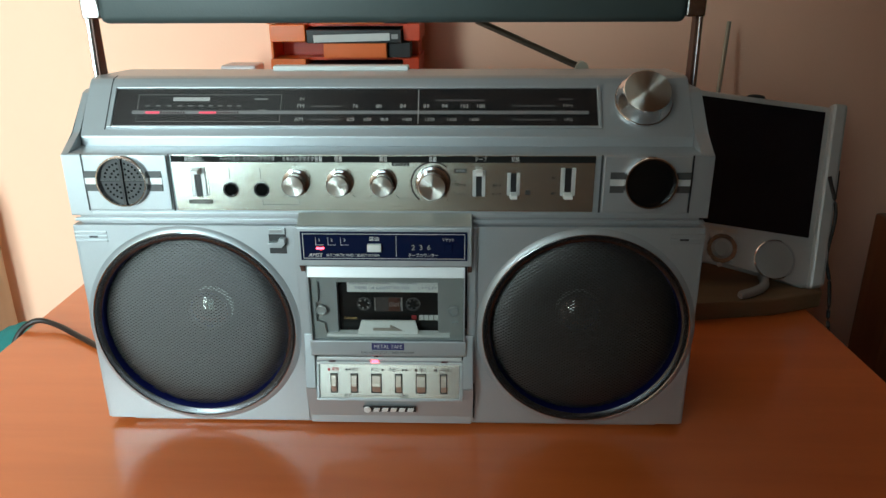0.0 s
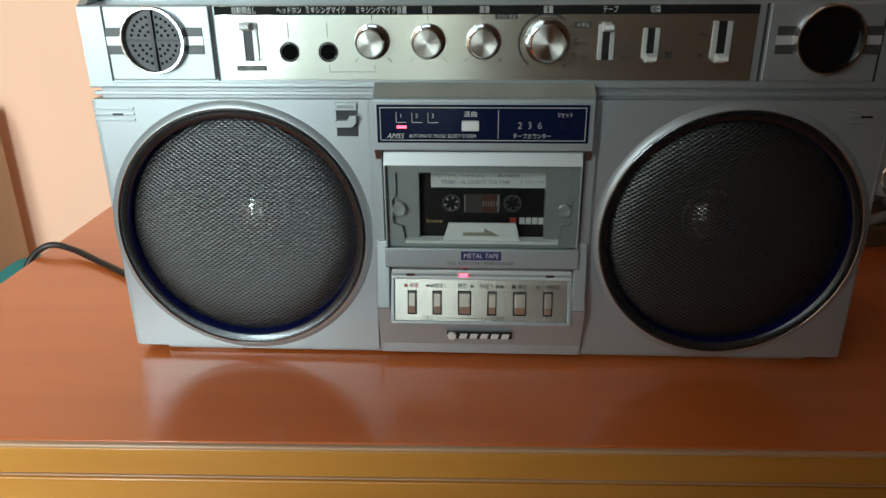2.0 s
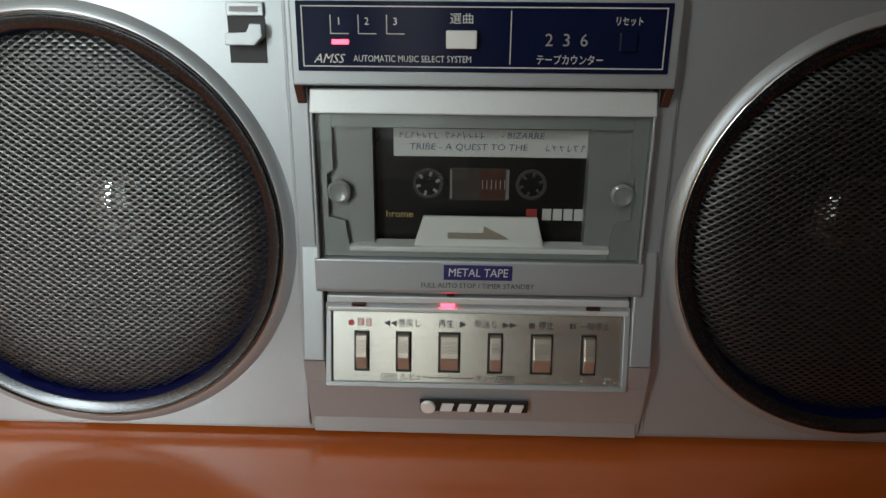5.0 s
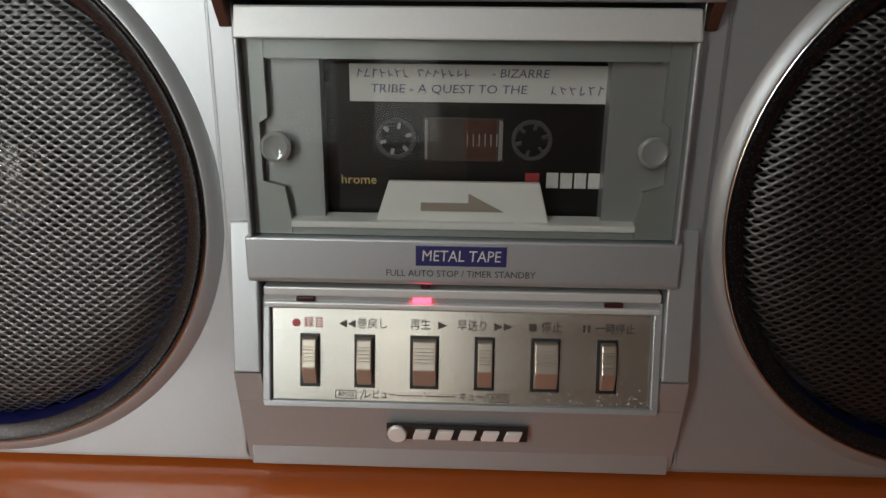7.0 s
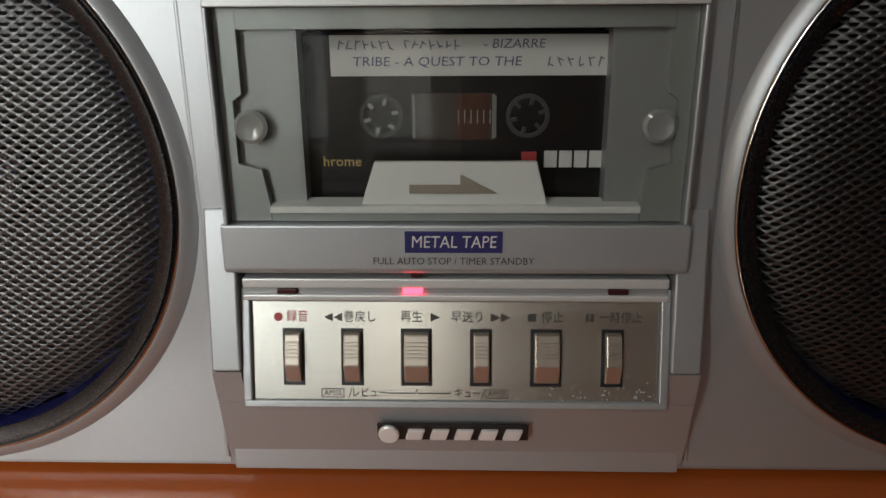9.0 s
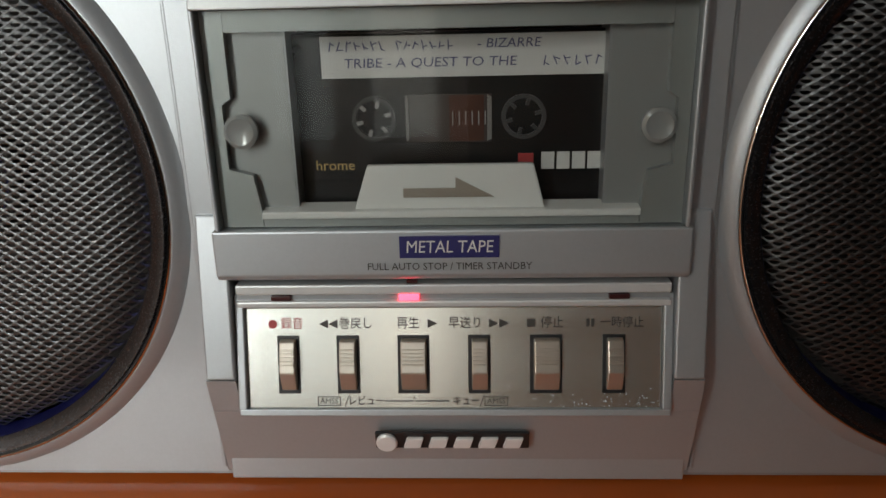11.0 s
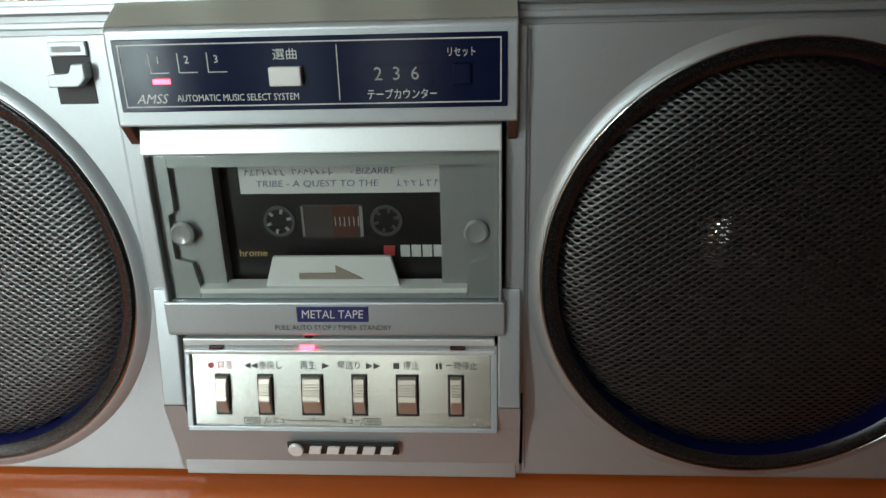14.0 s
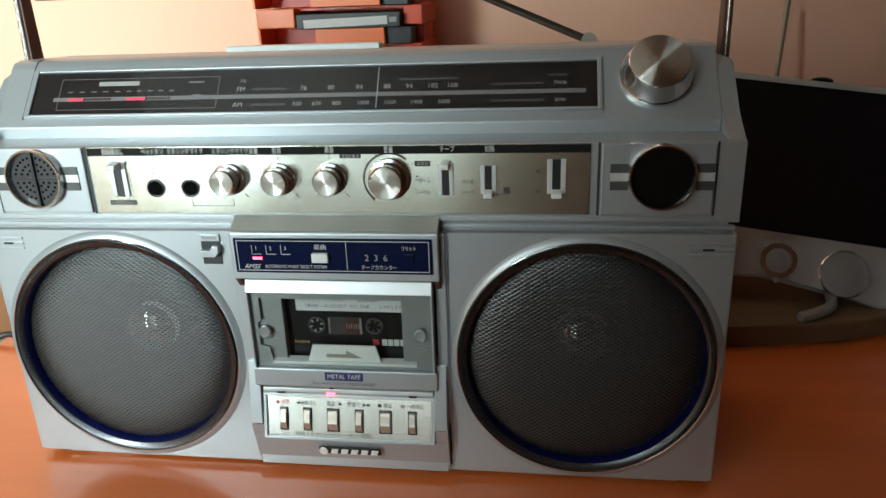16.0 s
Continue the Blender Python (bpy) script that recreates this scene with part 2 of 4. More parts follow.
def box(x0, x1, y0, y1, z0, z1, bevel=0.0, seg=2, m=None):
    return cuboid(bmesh.new(), x0, x1, y0, y1, z0, z1, bevel, seg, m)


def prism(points, x0, x1, bevel=0.0, axis="x"):
    """A polygon of (y, z) drawn out along x; or of (x, z) along y; or of (x, y) along z."""
    bm = bmesh.new()
    put = {"x": lambda a, p: (a, p[0], p[1]), "y": lambda a, p: (p[0], a, p[1]), "z": lambda a, p: (p[0], p[1], a)}[axis]
    a = [bm.verts.new(put(x0, p)) for p in points]
    b = [bm.verts.new(put(x1, p)) for p in points]
    bm.faces.new(a)
    bm.faces.new(list(reversed(b)))
    k = len(points)
    for i in range(k):
        bm.faces.new((a[i], b[i], b[(i + 1) % k], a[(i + 1) % k]))
    if bevel:
        bmesh.ops.bevel(bm, geom=list(bm.edges), offset=bevel, segments=2, profile=0.5, affect="EDGES")
    return bm


def lathe(profile, c=(0, 0, 0), n=64, m=None, bm=None):
    """A profile of (radius, y) turned about the y axis through c."""
    bm = bm or bmesh.new()
    rings = []
    for r, y in profile:
        if r < 1e-6:
            rings.append([bm.verts.new((0, y, 0))])
        else:
            rings.append([bm.verts.new((r * math.cos(2 * math.pi * i / n), y, r * math.sin(2 * math.pi * i / n))) for i in range(n)])
    for p, q in zip(rings, rings[1:]):
        for i in range(n):
            j = (i + 1) % n
            if len(p) == 1 and len(q) == 1:
                continue
            if len(p) == 1:
                bm.faces.new((p[0], q[i], q[j]))
            elif len(q) == 1:
                bm.faces.new((p[i], q[0], p[j]))
            else:
                bm.faces.new((p[i], q[i], q[j], p[j]))
    t = Matrix.Translation(c) @ (m or Matrix())
    for ring in rings:
        for v in ring:
            v.co = t @ v.co
    return bm


def tube(points, r, n=10, bm=None):
    """A round bar along a line of points."""
    bm = bm or bmesh.new()
    pts = [Vector(p) for p in points]
    rs = r if isinstance(r, (list, tuple)) else [r] * len(pts)
    rings = []
    for i, p in enumerate(pts):
        d = (pts[min(i + 1, len(pts) - 1)] - pts[max(i - 1, 0)]).normalized()
        u = d.cross(Vector((0, 0, 1)) if abs(d.z) < 0.9 else Vector((0, 1, 0))).normalized()
        w = d.cross(u)
        rings.append([bm.verts.new(p + rs[i] * (u * math.cos(2 * math.pi * k / n) + w * math.sin(2 * math.pi * k / n))) for k in range(n)])
    for a, b in zip(rings, rings[1:]):
        for k in range(n):
            bm.faces.new((a[k], b[k], b[(k + 1) % n], a[(k + 1) % n]))
    bm.faces.new(rings[0])
    bm.faces.new(list(reversed(rings[-1])))
    return bm


def curve_points(ctrl, n=8):
    """A smooth line through control points."""
    c = [Vector(p) for p in ctrl]
    c = [c[0] * 2 - c[1]] + c + [c[-1] * 2 - c[-2]]
    out = []
    for i in range(1, len(c) - 2):
        for k in range(n):
            t = k / n
            out.append(0.5 * (2 * c[i] + (c[i + 1] - c[i - 1]) * t + (2 * c[i - 1] - 5 * c[i] + 4 * c[i + 1] - c[i + 2]) * t * t + (3 * c[i] - c[i - 1] - 3 * c[i + 1] + c[i + 2]) * t ** 3))
    out.append(c[-2])
    return out


def holed(x0, x1, z0, z1, cx, cz, r, y, n=96, depth=0.0):
    """A plate in the plane y with a round hole, its sides drawn back by depth."""
    bm = bmesh.new()
    angles = [2 * math.pi * i / n for i in range(n)] + [math.atan2(z - cz, x - cx) % (2 * math.pi) for x in (x0, x1) for z in (z0, z1)]
    angles = sorted(set(round(a, 6) for a in angles))
    ins, outs = [], []
    for a in angles:
        c, s = math.cos(a), math.sin(a)
        k = min(((x1 if c > 0 else x0) - cx) / c if abs(c) > 1e-6 else 9, ((z1 if s > 0 else z0) - cz) / s if abs(s) > 1e-6 else 9)
        ins.append(bm.verts.new((cx + r * c, y, cz + r * s)))
        outs.append(bm.verts.new((cx + k * c, y, cz + k * s)))
    k = len(angles)
    backs = [bm.verts.new((v.co.x, y + depth, v.co.z)) for v in outs] if depth else []
    for i in range(k):
        j = (i + 1) % k
        bm.faces.new((ins[i], outs[i], outs[j], ins[j]))
        if depth:
            bm.faces.new((outs[i], backs[i], backs[j], outs[j]))
    return bm


def text(words, size, x, y, z, material, parent, name="lettering", tilt=90.0, align="CENTER", shear=0.0, squeeze=1.0):
    cu = bpy.data.curves.new(name, "FONT")
    cu.body, cu.size, cu.align_x, cu.align_y, cu.shear, cu.resolution_u = words, size, align, "CENTER", shear, 2
    tmp = bpy.data.objects.new("tmp", cu)
    scene.collection.objects.link(tmp)
    bpy.context.view_layer.update()
    me = bpy.data.meshes.new_from_object(tmp.evaluated_get(bpy.context.evaluated_depsgraph_get()))
    bpy.data.objects.remove(tmp)
    me.transform(Matrix.Diagonal((squeeze, 1, 1, 1)))
    me.transform(pose(x, y, z, tilt))
    me.materials.clear()
    me.materials.append(material)
    ob = new(name, me)
    ob.parent = parent
    return ob


def bar(x0, x1, z0, z1, y, material, parent, name="print_bar", thick=0.0002):
    return part(name, box(x0, x1, y, y + thick, z0, z1), material, parent)


# ---- the room ----
def plain(name, bm, material, label, category):
    return tagged(part(name, bm, material), label, category, "", "structure")


FZ, CZ, WY, LX, RX, BY = -0.74, 1.75, 0.49, -1.06, 1.6, -1.75
plain("floor", box(LX - 0.1, RX + 0.1, BY - 0.1, WY + 0.1, FZ - 0.1, FZ), FLOOR, "brown wooden floor under the table", "floor")
plain("ceiling", box(LX - 0.1, RX + 0.1, BY - 0.1, WY + 0.1, CZ, CZ + 0.1), CEIL, "plain grey ceiling over the room", "ceiling")
plain("wall_back", box(LX - 0.1, RX + 0.1, WY, WY + 0.12, FZ, CZ), WALL, "matt peach plaster wall behind the table", "wall")
plain("wall_right", box(RX, RX + 0.12, -0.97, WY, FZ, CZ), ROOM, "unseen dark brownish side wall", "wall")
# unseen wall, added to shade the right half from the end window
plain("alcove_light_blocker", box(-0.47, -0.43, BY, -1.09, FZ, CZ), ROOM, "unseen brownish wall added to keep window light off the right", "wall")


def window_wall(name, pane_name, u0, u1, at, w0, w1, z0, z1):
    """A wall along x at the depth y = at, with an opening and a framed window in it."""
    wbm = bmesh.new()
    for a0, a1, b0, b1 in ((u0, w0, FZ, CZ), (w1, u1, FZ, CZ), (w0, w1, FZ, z0), (w0, w1, z1, CZ)):
        cuboid(wbm, a0, a1, at - 0.12, at, b0, b1)
    plain(name, wbm, ROOM, "unseen brownish wall around a window opening", "wall")
    w = thing(pane_name, ((w0 + w1) / 2, at - 0.06, z0), "white-framed window letting in soft daylight", "window", "", "structure")
    w.rotation_euler = (0, 0, -math.pi / 2)
    hw, hh = (w1 - w0) / 2, z1 - z0
    for y0, y1, c0, c1 in ((-hw, -hw + 0.05, 0, hh), (hw - 0.05, hw, 0, hh), (-0.03, 0.03, 0.05, hh - 0.05), (-hw + 0.05, hw - 0.05, 0, 0.05), (-hw + 0.05, hw - 0.05, hh - 0.05, hh)):
        part("window_frame", box(-0.03, 0.03, y0, y1, c0, c1, 0.004), WHITE_PAINT, w)
    for y0, y1 in ((-hw + 0.05, -0.03), (0.03, hw - 0.05)):
        p = part("pane", box(-0.003, 0.003, y0, y1, 0.05, hh - 0.05), PANE, w)
        p.visible_shadow = False


plain("wall_left", box(LX - 0.12, LX, BY, WY, FZ, CZ), ROOM, "unseen dark brownish wall on the window side", "wall")
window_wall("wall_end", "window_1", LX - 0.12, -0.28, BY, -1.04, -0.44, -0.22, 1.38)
# unseen; its left end is placed to cut daylight off the right half
window_wall("rear_light_blocker", "window_2", -0.49, RX + 0.12, -0.97, -0.38, 0.00, -0.12, 0.92)

# ---- the table ----
table = thing("table", (0.02, 0.18, FZ), "varnished orange-brown wooden table with a pale front edge", "table")
TT = pose(-0.02, -0.18, -FZ, 0, 0, 1.2)


def placed(bm, m):
    bmesh.ops.transform(bm, matrix=m, verts=bm.verts)
    return bm


TX0, TX1, TY0, TY1 = -0.436, 0.484, -0.1070, 0.475
part("tabletop", placed(box(TX0, TX1, TY0 + 0.0042, TY1, -0.026, 0.0, 0.0012), TT), TABLE, table)
part("lipping", placed(box(TX0, TX1, TY0, TY0 + 0.0040, -0.0030, -0.0003, 0.0010), TT), PALE_EDGE, table, "pale worn arris along the front")
part("front_edge", placed(box(TX0, TX1, TY0 + 0.0004, TY0 + 0.0040, -0.0222, -0.0031, 0.0006), TT), TABLE_EDGE, table, "honey-coloured wooden edge strip")
part("lower_lipping", placed(box(TX0, TX1, TY0 - 0.0006, TY0 + 0.012, -0.0236, -0.0224, 0.0004), TT), PALE_EDGE, table, "pale line under the edge strip")
part("drawer_front", placed(box(TX0 + 0.002, TX1 - 0.002, TY0 + 0.001, TY0 + 0.022, -0.14, -0.0264, 0.0010), TT), TABLE_EDGE, table, "honey-coloured wooden drawer front")
for x0 in (TX0 + 0.01, TX1 - 0.05):
    part("side_panel", placed(box(x0, x0 + 0.04, TY0 + 0.024, TY1 - 0.02, FZ, -0.0285, 0.002), TT), TABLE, table)

# ---- the radio cassette recorder ----
radio = thing("boombox", (0, 0, 0), "silver stereo radio cassette recorder with two round speakers", "boombox")
HW = 0.2570
DEPTH = 0.150
# lower cabinet: the two speaker panels, the sides and the back
for sx in (-1, 1):
    a, b = sorted((sx * HW, sx * (HW - 0.003)))
    part("side_wall", box(a, b, 0.0, DEPTH, 0.0062, 0.1893, 0.001), SILVER, radio)
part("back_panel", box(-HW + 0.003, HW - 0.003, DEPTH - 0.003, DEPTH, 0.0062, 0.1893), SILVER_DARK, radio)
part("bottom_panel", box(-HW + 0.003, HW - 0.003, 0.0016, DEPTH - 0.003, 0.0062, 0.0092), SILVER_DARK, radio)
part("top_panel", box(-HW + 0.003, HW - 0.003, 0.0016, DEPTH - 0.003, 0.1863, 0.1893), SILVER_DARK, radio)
SPX, SPZ = 0.166, 0.0975
for sx in (-1, 1):
    a, b = sorted((sx * 0.0737, sx * (HW - 0.0028)))
    part("speaker_panel", holed(a, b, 0.0062, 0.1893, sx * SPX, SPZ, 0.0865, -0.0004, depth=0.002), SILVER, radio)
for sx in (-1, 1):
    part("foot", box(sx * 0.20 - 0.02, sx * 0.20 + 0.02, 0.006, 0.03, 0.0, 0.0064, 0.0015), SILVER_DARK, radio)
    part("foot", box(sx * 0.20 - 0.02, sx * 0.20 + 0.02, 0.11, 0.135, 0.0, 0.0064, 0.0015), SILVER_DARK, radio)
part("base_rail", box(-0.235, 0.235, 0.004, 0.008, 0.0022, 0.0064), SILVER_DARK, radio)


# the grille: a dished sheet full of holes
def grille_mesh():
    px, rz, rmax = 0.00440, 0.00146, 0.0793
    verts, faces = [], []
    outer = [(0.5, 0.0), (0.25, 0.5), (0.0, 1.0), (-0.25, 0.5), (-0.5, 0.0), (-0.25, -0.5), (0.0, -1.0), (0.25, -0.5)]
    hole = [(0.310, 0.15), (0.20, 0.32), (0.0, 0.35), (-0.20, 0.32), (-0.310, 0.15), (-0.20, -0.30), (0.0, -0.44), (0.20, -0.30)]

    def dish(x, z):
        return 0.0042 - 0.0058 * (1 - min(1.0, math.hypot(x, z) / rmax) ** 9)

    for j in range(-56, 57):
        for i in range(-20, 21):
            x, z = (i + 0.5 * (j % 2)) * px, j * rz
            if math.hypot(x, z) > rmax - 0.0012:
                continue
            k = len(verts)
            for ring, back in ((outer, None), (hole, 0.00008), ([(u * 0.92, v * 0.88) for u, v in hole], 0.0007)):
                for q, (u, v) in enumerate(ring):
                    qx, qz = x + u * px, z + v * rz
                    h = math.hypot(qx, qz)
                    if h > rmax:
                        qx, qz = qx * rmax / h, qz * rmax / h
                    b = (-0.00011 if q % 2 == 0 else -0.00002) if back is None else back
                    verts.append((qx, dish(qx, qz) + b, qz))
            for r in (0, 8):
                for q in range(8):
                    w = (q + 1) % 8
                    faces.append((k + r + q, k + r + w, k + r + 8 + w, k + r + 8 + q))
    me = bpy.data.meshes.new("grille")
    me.from_pydata(verts, [], faces)
    me.materials.append(GRILLE)
    return me


gm = grille_mesh()
for sx in (-1, 1):
    sp = new("speaker")
    sp.parent = radio
    sp.location = (sx * SPX, 0, SPZ)
    sp.empty_display_size = 0.02
    part("moulded_rim", lathe([(0.0916, 0.0000), (0.0912, -0.0006), (0.0875, -0.0033), (0.0868, -0.0034)], n=128), SILVER, sp, "", True)
    part("bright_bead", lathe([(0.0869, -0.0015), (0.0869, -0.0030), (0.0866, -0.0036), (0.0862, -0.0038), (0.0859, -0.0035), (0.0858, -0.0022)], n=128), CHROME, sp, "thin bright chrome bead", True)
    part("groove", lathe([(0.0859, -0.0024), (0.0852, -0.0024)], n=128), BLACK, sp, "", True)
    part("smoked_ring", lathe([(0.0852, -0.0016), (0.0851, -0.0032), (0.0847, -0.0038), (0.0838, -0.0037), (0.0806, -0.0024), (0.0801, -0.0018)], n=128), RING, sp, "dark smoked metal ring", True)
    part("blue_ring", lathe([(0.0801, -0.0019), (0.0800, -0.0006), (0.0797, 0.0026), (0.0793, 0.0060)], n=128), BLUE, sp, "deep blue inner ring", True)
    g = new("grille", gm)
    g.parent = sp
    g["label"] = "perforated grey metal grille"
    g["kind"] = "stuff"
    part("cone", lathe([(0.0795, 0.010), (0.0745, 0.012), (0.070, 0.016), (0.050, 0.028), (0.020, 0.042)], n=64), CONE, sp, "black paper cone", True)
    part("dust_cap", lathe([(0.0205, 0.0330), (0.0198, 0.0302), (0.0184, 0.0291), (0.0170, 0.0292), (0.0160, 0.0284), (0.0130, 0.0269), (0.0094, 0.0256), (0.0047, 0.0246), (0.0, 0.0243)], n=48), CAP, sp, "shiny silver dust cap", True)
    # vent slots at the outer upper corner
    for k, z in enumerate((0.1832, 0.1795, 0.1758)):
        c = sx * 0.2425
        part("vent_rib", box(c - 0.0135, c + 0.0135, -0.0014, 0.0002, z - 0.0009, z + 0.0009, 0.0004), SILVER, radio)
    part("vent_slot", box(sx * 0.240 - 0.0035, sx * 0.240 + 0.0035, -0.0018, 0.0, 0.1788, 0.1802), BLACK, radio)

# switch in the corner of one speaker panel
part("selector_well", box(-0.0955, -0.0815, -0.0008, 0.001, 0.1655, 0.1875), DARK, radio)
part("selector_plate", box(-0.0955, -0.0815, -0.0020, -0.0006, 0.1825, 0.1875, 0.0004), SILVER, radio)
part("selector_knob", prism([(-0.0955, 0.1722), (-0.0845, 0.1722), (-0.0815, 0.1752), (-0.0815, 0.180), (-0.0860, 0.180), (-0.0870, 0.1765), (-0.0955, 0.1765)], -0.0060, -0.0006, 0.0004, "y"), SILVER, radio)
bar(-0.0940, -0.0835, 0.1840, 0.1860, -0.0022, GREY_PRINT, radio)

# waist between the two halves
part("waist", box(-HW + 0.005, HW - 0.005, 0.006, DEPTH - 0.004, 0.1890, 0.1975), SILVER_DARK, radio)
part("waist_lip", box(-HW + 0.001, HW - 0.001, 0.0035, 0.008, 0.1913, 0.1938, 0.0006), SILVER, radio)

# upper box with its shelf
part("upper_case", prism([(0.0045, 0.1960), (0.0040, 0.1968), (0.0040, 0.2464), (0.0055, 0.2474), (0.0275, 0.2492), (DEPTH - 0.002, 0.2474), (DEPTH - 0.002, 0.1960)], -HW - 0.001, HW + 0.001), SILVER, radio)
part("lower_trim", box(-0.240, 0.240, 0.0024, 0.0042, 0.1966, 0.1996, 0.0005), SILVER, radio)
# dial housing
HOUSE = [(0.0268, 0.2472), (0.0262, 0.2568), (0.0275, 0.2585), (0.0560, 0.2954), (0.0600, 0.2990), (0.0670, 0.3005), (0.135, 0.2985), (0.147, 0.290), (0.148, 0.2472)]
part("dial_housing", prism(HOUSE, -0.2515, 0.2470, 0.0008), SILVER, radio)
part("housing_seam", prism([(0.0302, 0.2614), (0.0554, 0.2940), (0.0600, 0.2986), (0.0670, 0.3001), (0.0670, 0.3008), (0.0598, 0.2994), (0.0550, 0.2947), (0.0298, 0.2621)], -0.2322, -0.2314), DARK, radio)
for sx in (-1, 1):
    a, b = (-0.2580, -0.2517) if sx < 0 else (0.2472, 0.2578)
    part("side_cheek", prism([(0.0048, 0.2476), (0.0275, 0.2598), (0.0540, 0.2885), (0.0600, 0.2905), (0.135, 0.2905), (0.147, 0.278), (0.147, 0.2476)], a, b, 0.0008), SILVER, radio)

# control panel
PY = 0.0036
part("control_panel", box(-0.1690, 0.1660, 0.0028, 0.0042, 0.2012, 0.2468, 0.0004), BRUSHED, radio, "brushed champagne aluminium panel")
CY = 0.0026
part("title_strip", box(-0.1690, 0.1660, CY - 0.0002, CY + 0.0006, 0.2412, 0.2464), BLACK_MATT, radio, "black strip with white lettering")
for wd, x in (("自動頭出し", -0.1500), ("ヘッドホン", -0.1215), ("ミキシングマイク", -0.0985), ("ミキシングマイク音量", -0.0640), ("低音", -0.0353), ("高音", 0.0), ("音量", 0.0388), ("テープ", 0.0765), ("切換", 0.1035)):
    text(wd, 0.0046, x, CY - 0.0006, 0.2438, BUTTON, radio, squeeze=0.70)
for sx in (-1, 1):
    part("module_seam", box(sx * 0.1712 - 0.0008, sx * 0.1712 + 0.0008, 0.0035, 0.0045, 0.2005, 0.2470), DARK, radio)
    part("module_seam", box(sx * 0.2418 - 0.0006, sx * 0.2418 + 0.0006, 0.0035, 0.0045, 0.2005, 0.2470), DARK, radio)
    part("module_plate", box(sx * 0.2066 - 0.0340, sx * 0.2066 + 0.0340, 0.0020, 0.0042, 0.2012, 0.2468, 0.0008), SILVER, radio)
    cx = sx * 0.2092
    for k, (z0, z1, m_) in enumerate(((0.2286, 0.2340, STRIPE), (0.2232, 0.2284, SILVER_LIGHT), (0.2175, 0.2230, STRIPE))):
        for s2 in (-1, 1):
            a, b = sorted((cx + s2 * 0.0200, cx + s2 * 0.0312))
            part("stripe", box(a, b, 0.0012, 0.0021, z0, z1), m_, radio)
    mic = new("microphone" if sx < 0 else "round_lens")
    mic.parent = radio
    mic.location = (cx, 0.002, 0.2262)
    part("bezel", lathe([(0.0208, 0.0), (0.0208, -0.0045), (0.0202, -0.0055), (0.0192, -0.0055), (0.0186, -0.0040), (0.0184, 0.0)], n=64), BEZEL, mic, "chrome bezel", True)
    if sx > 0:
        part("lens", lathe([(0.0185, -0.0015), (0.012, -0.0022), (0.0, -0.0026)], n=48), BLACK_GLOSS, mic, "glossy black lens", True)
    else:
        part("well", lathe([(0.0185, -0.0015), (0.0, -0.0015)], n=48), MIC_GREY, mic)
        mb = bmesh.new()
        cuboid(mb, -0.0185, 0.0185, -0.0026, -0.0012, -0.0007, 0.0007)
        cuboid(mb, -0.0010, 0.0010, -0.0034, -0.0018, -0.0185, 0.0185)
        part("cross_bar", mb, BLACK, mic)
        # raised near-black dots that paint in the shade of the holes
        hb = bmesh.new()
        for ring, cnt in ((0.0060, 12), (0.0100, 20), (0.0145, 28)):
            for q in range(cnt):
                a = 2 * math.pi * q / cnt
                lathe([(0.0010, -0.0012), (0.0010, -0.0017), (0.0, -0.0017)], (ring * math.cos(a), 0, ring * math.sin(a)), 6, bm=hb)
        h = part("perforation_shade_dots", hb, HOLE_SHADE, mic)
        h["kind"] = "stuff"
# headphone and microphone sockets
for x in (-0.1233, -0.0985):
    part("socket", lathe([(0.0062, 0.0030), (0.0062, 0.0018), (0.0053, 0.0016), (0.0051, 0.0030), (0.0051, 0.0140), (0.0, 0.0140)], (x, 0, 0.2188), 32), BLACK, radio, "black jack socket", True)
    # near-black disc across the mouth, painting in the shade of the hollow
    part("socket_shade_disc", lathe([(0.0050, 0.0024), (0.0, 0.0024)], (x, 0, 0.2188), 24), HOLE_SHADE, radio)
    bar(x - 0.0002, x + 0.0002, 0.2275, 0.2365, CY - 0.0001, GREY_PRINT, radio)
for x0, x1, z0, z1 in ((-0.0985, -0.0690, 0.2062, 0.2066), (-0.0985, -0.0981, 0.2066, 0.2110), (-0.0694, -0.0690, 0.2066, 0.2110)):
    bar(x0, x1, z0, z1, CY - 0.0001, GREY_PRINT, radio)


def knob(x, z, r, h, turn, parent, m=None, y=0.0028, name="knob", top=0.90):
    """A turned metal knob with a spun face, on a panel whose outward way is -y."""
    k = new(name)
    k.parent = parent
    k.matrix_local = m or pose(x, y, z)
    if name == "knob":
        part("skirt", lathe([(r * 0.97, 0.0), (r * 0.97, -h * 0.22), (r * 0.93, -h * 0.30), (r * 0.80, -h * 0.34)], n=64), CHROME, k, "chrome skirt", True)
        r, h = r * 0.79, h * 1.25
        ribs = lathe([(r * 1.0, 0.0), (r * 1.0, -h * 0.90), (r * top, -h * 0.97)], n=72)
        part("cap", ribs, CHROME, k)
    else:
        part("skirt", lathe([(r * 1.06, 0.0), (r * 1.06, -h * 0.16), (r * 1.0, -h * 0.22), (r * (top + 0.05), -h * 0.86), (r * top, -h * 0.97)], n=64), CHROME, k, "", True)
    # a shallow cone of facets, so that the face shows rays of light
    part("face", lathe([(r * top * 1.005, -h * 0.965), (r * top * 0.96, -h * 0.99), (0.0, -h * 0.97)], n=64), SPUN, k, "spun aluminium face", True)
    if name == "knob":
        part("pointer", box(-r * 0.05, r * 0.05, -h * 1.01, -h * 0.95, r * 0.35, r * 0.86, m=pose(0, 0, 0, 0, turn, 0)), IVORY, k)
    return k


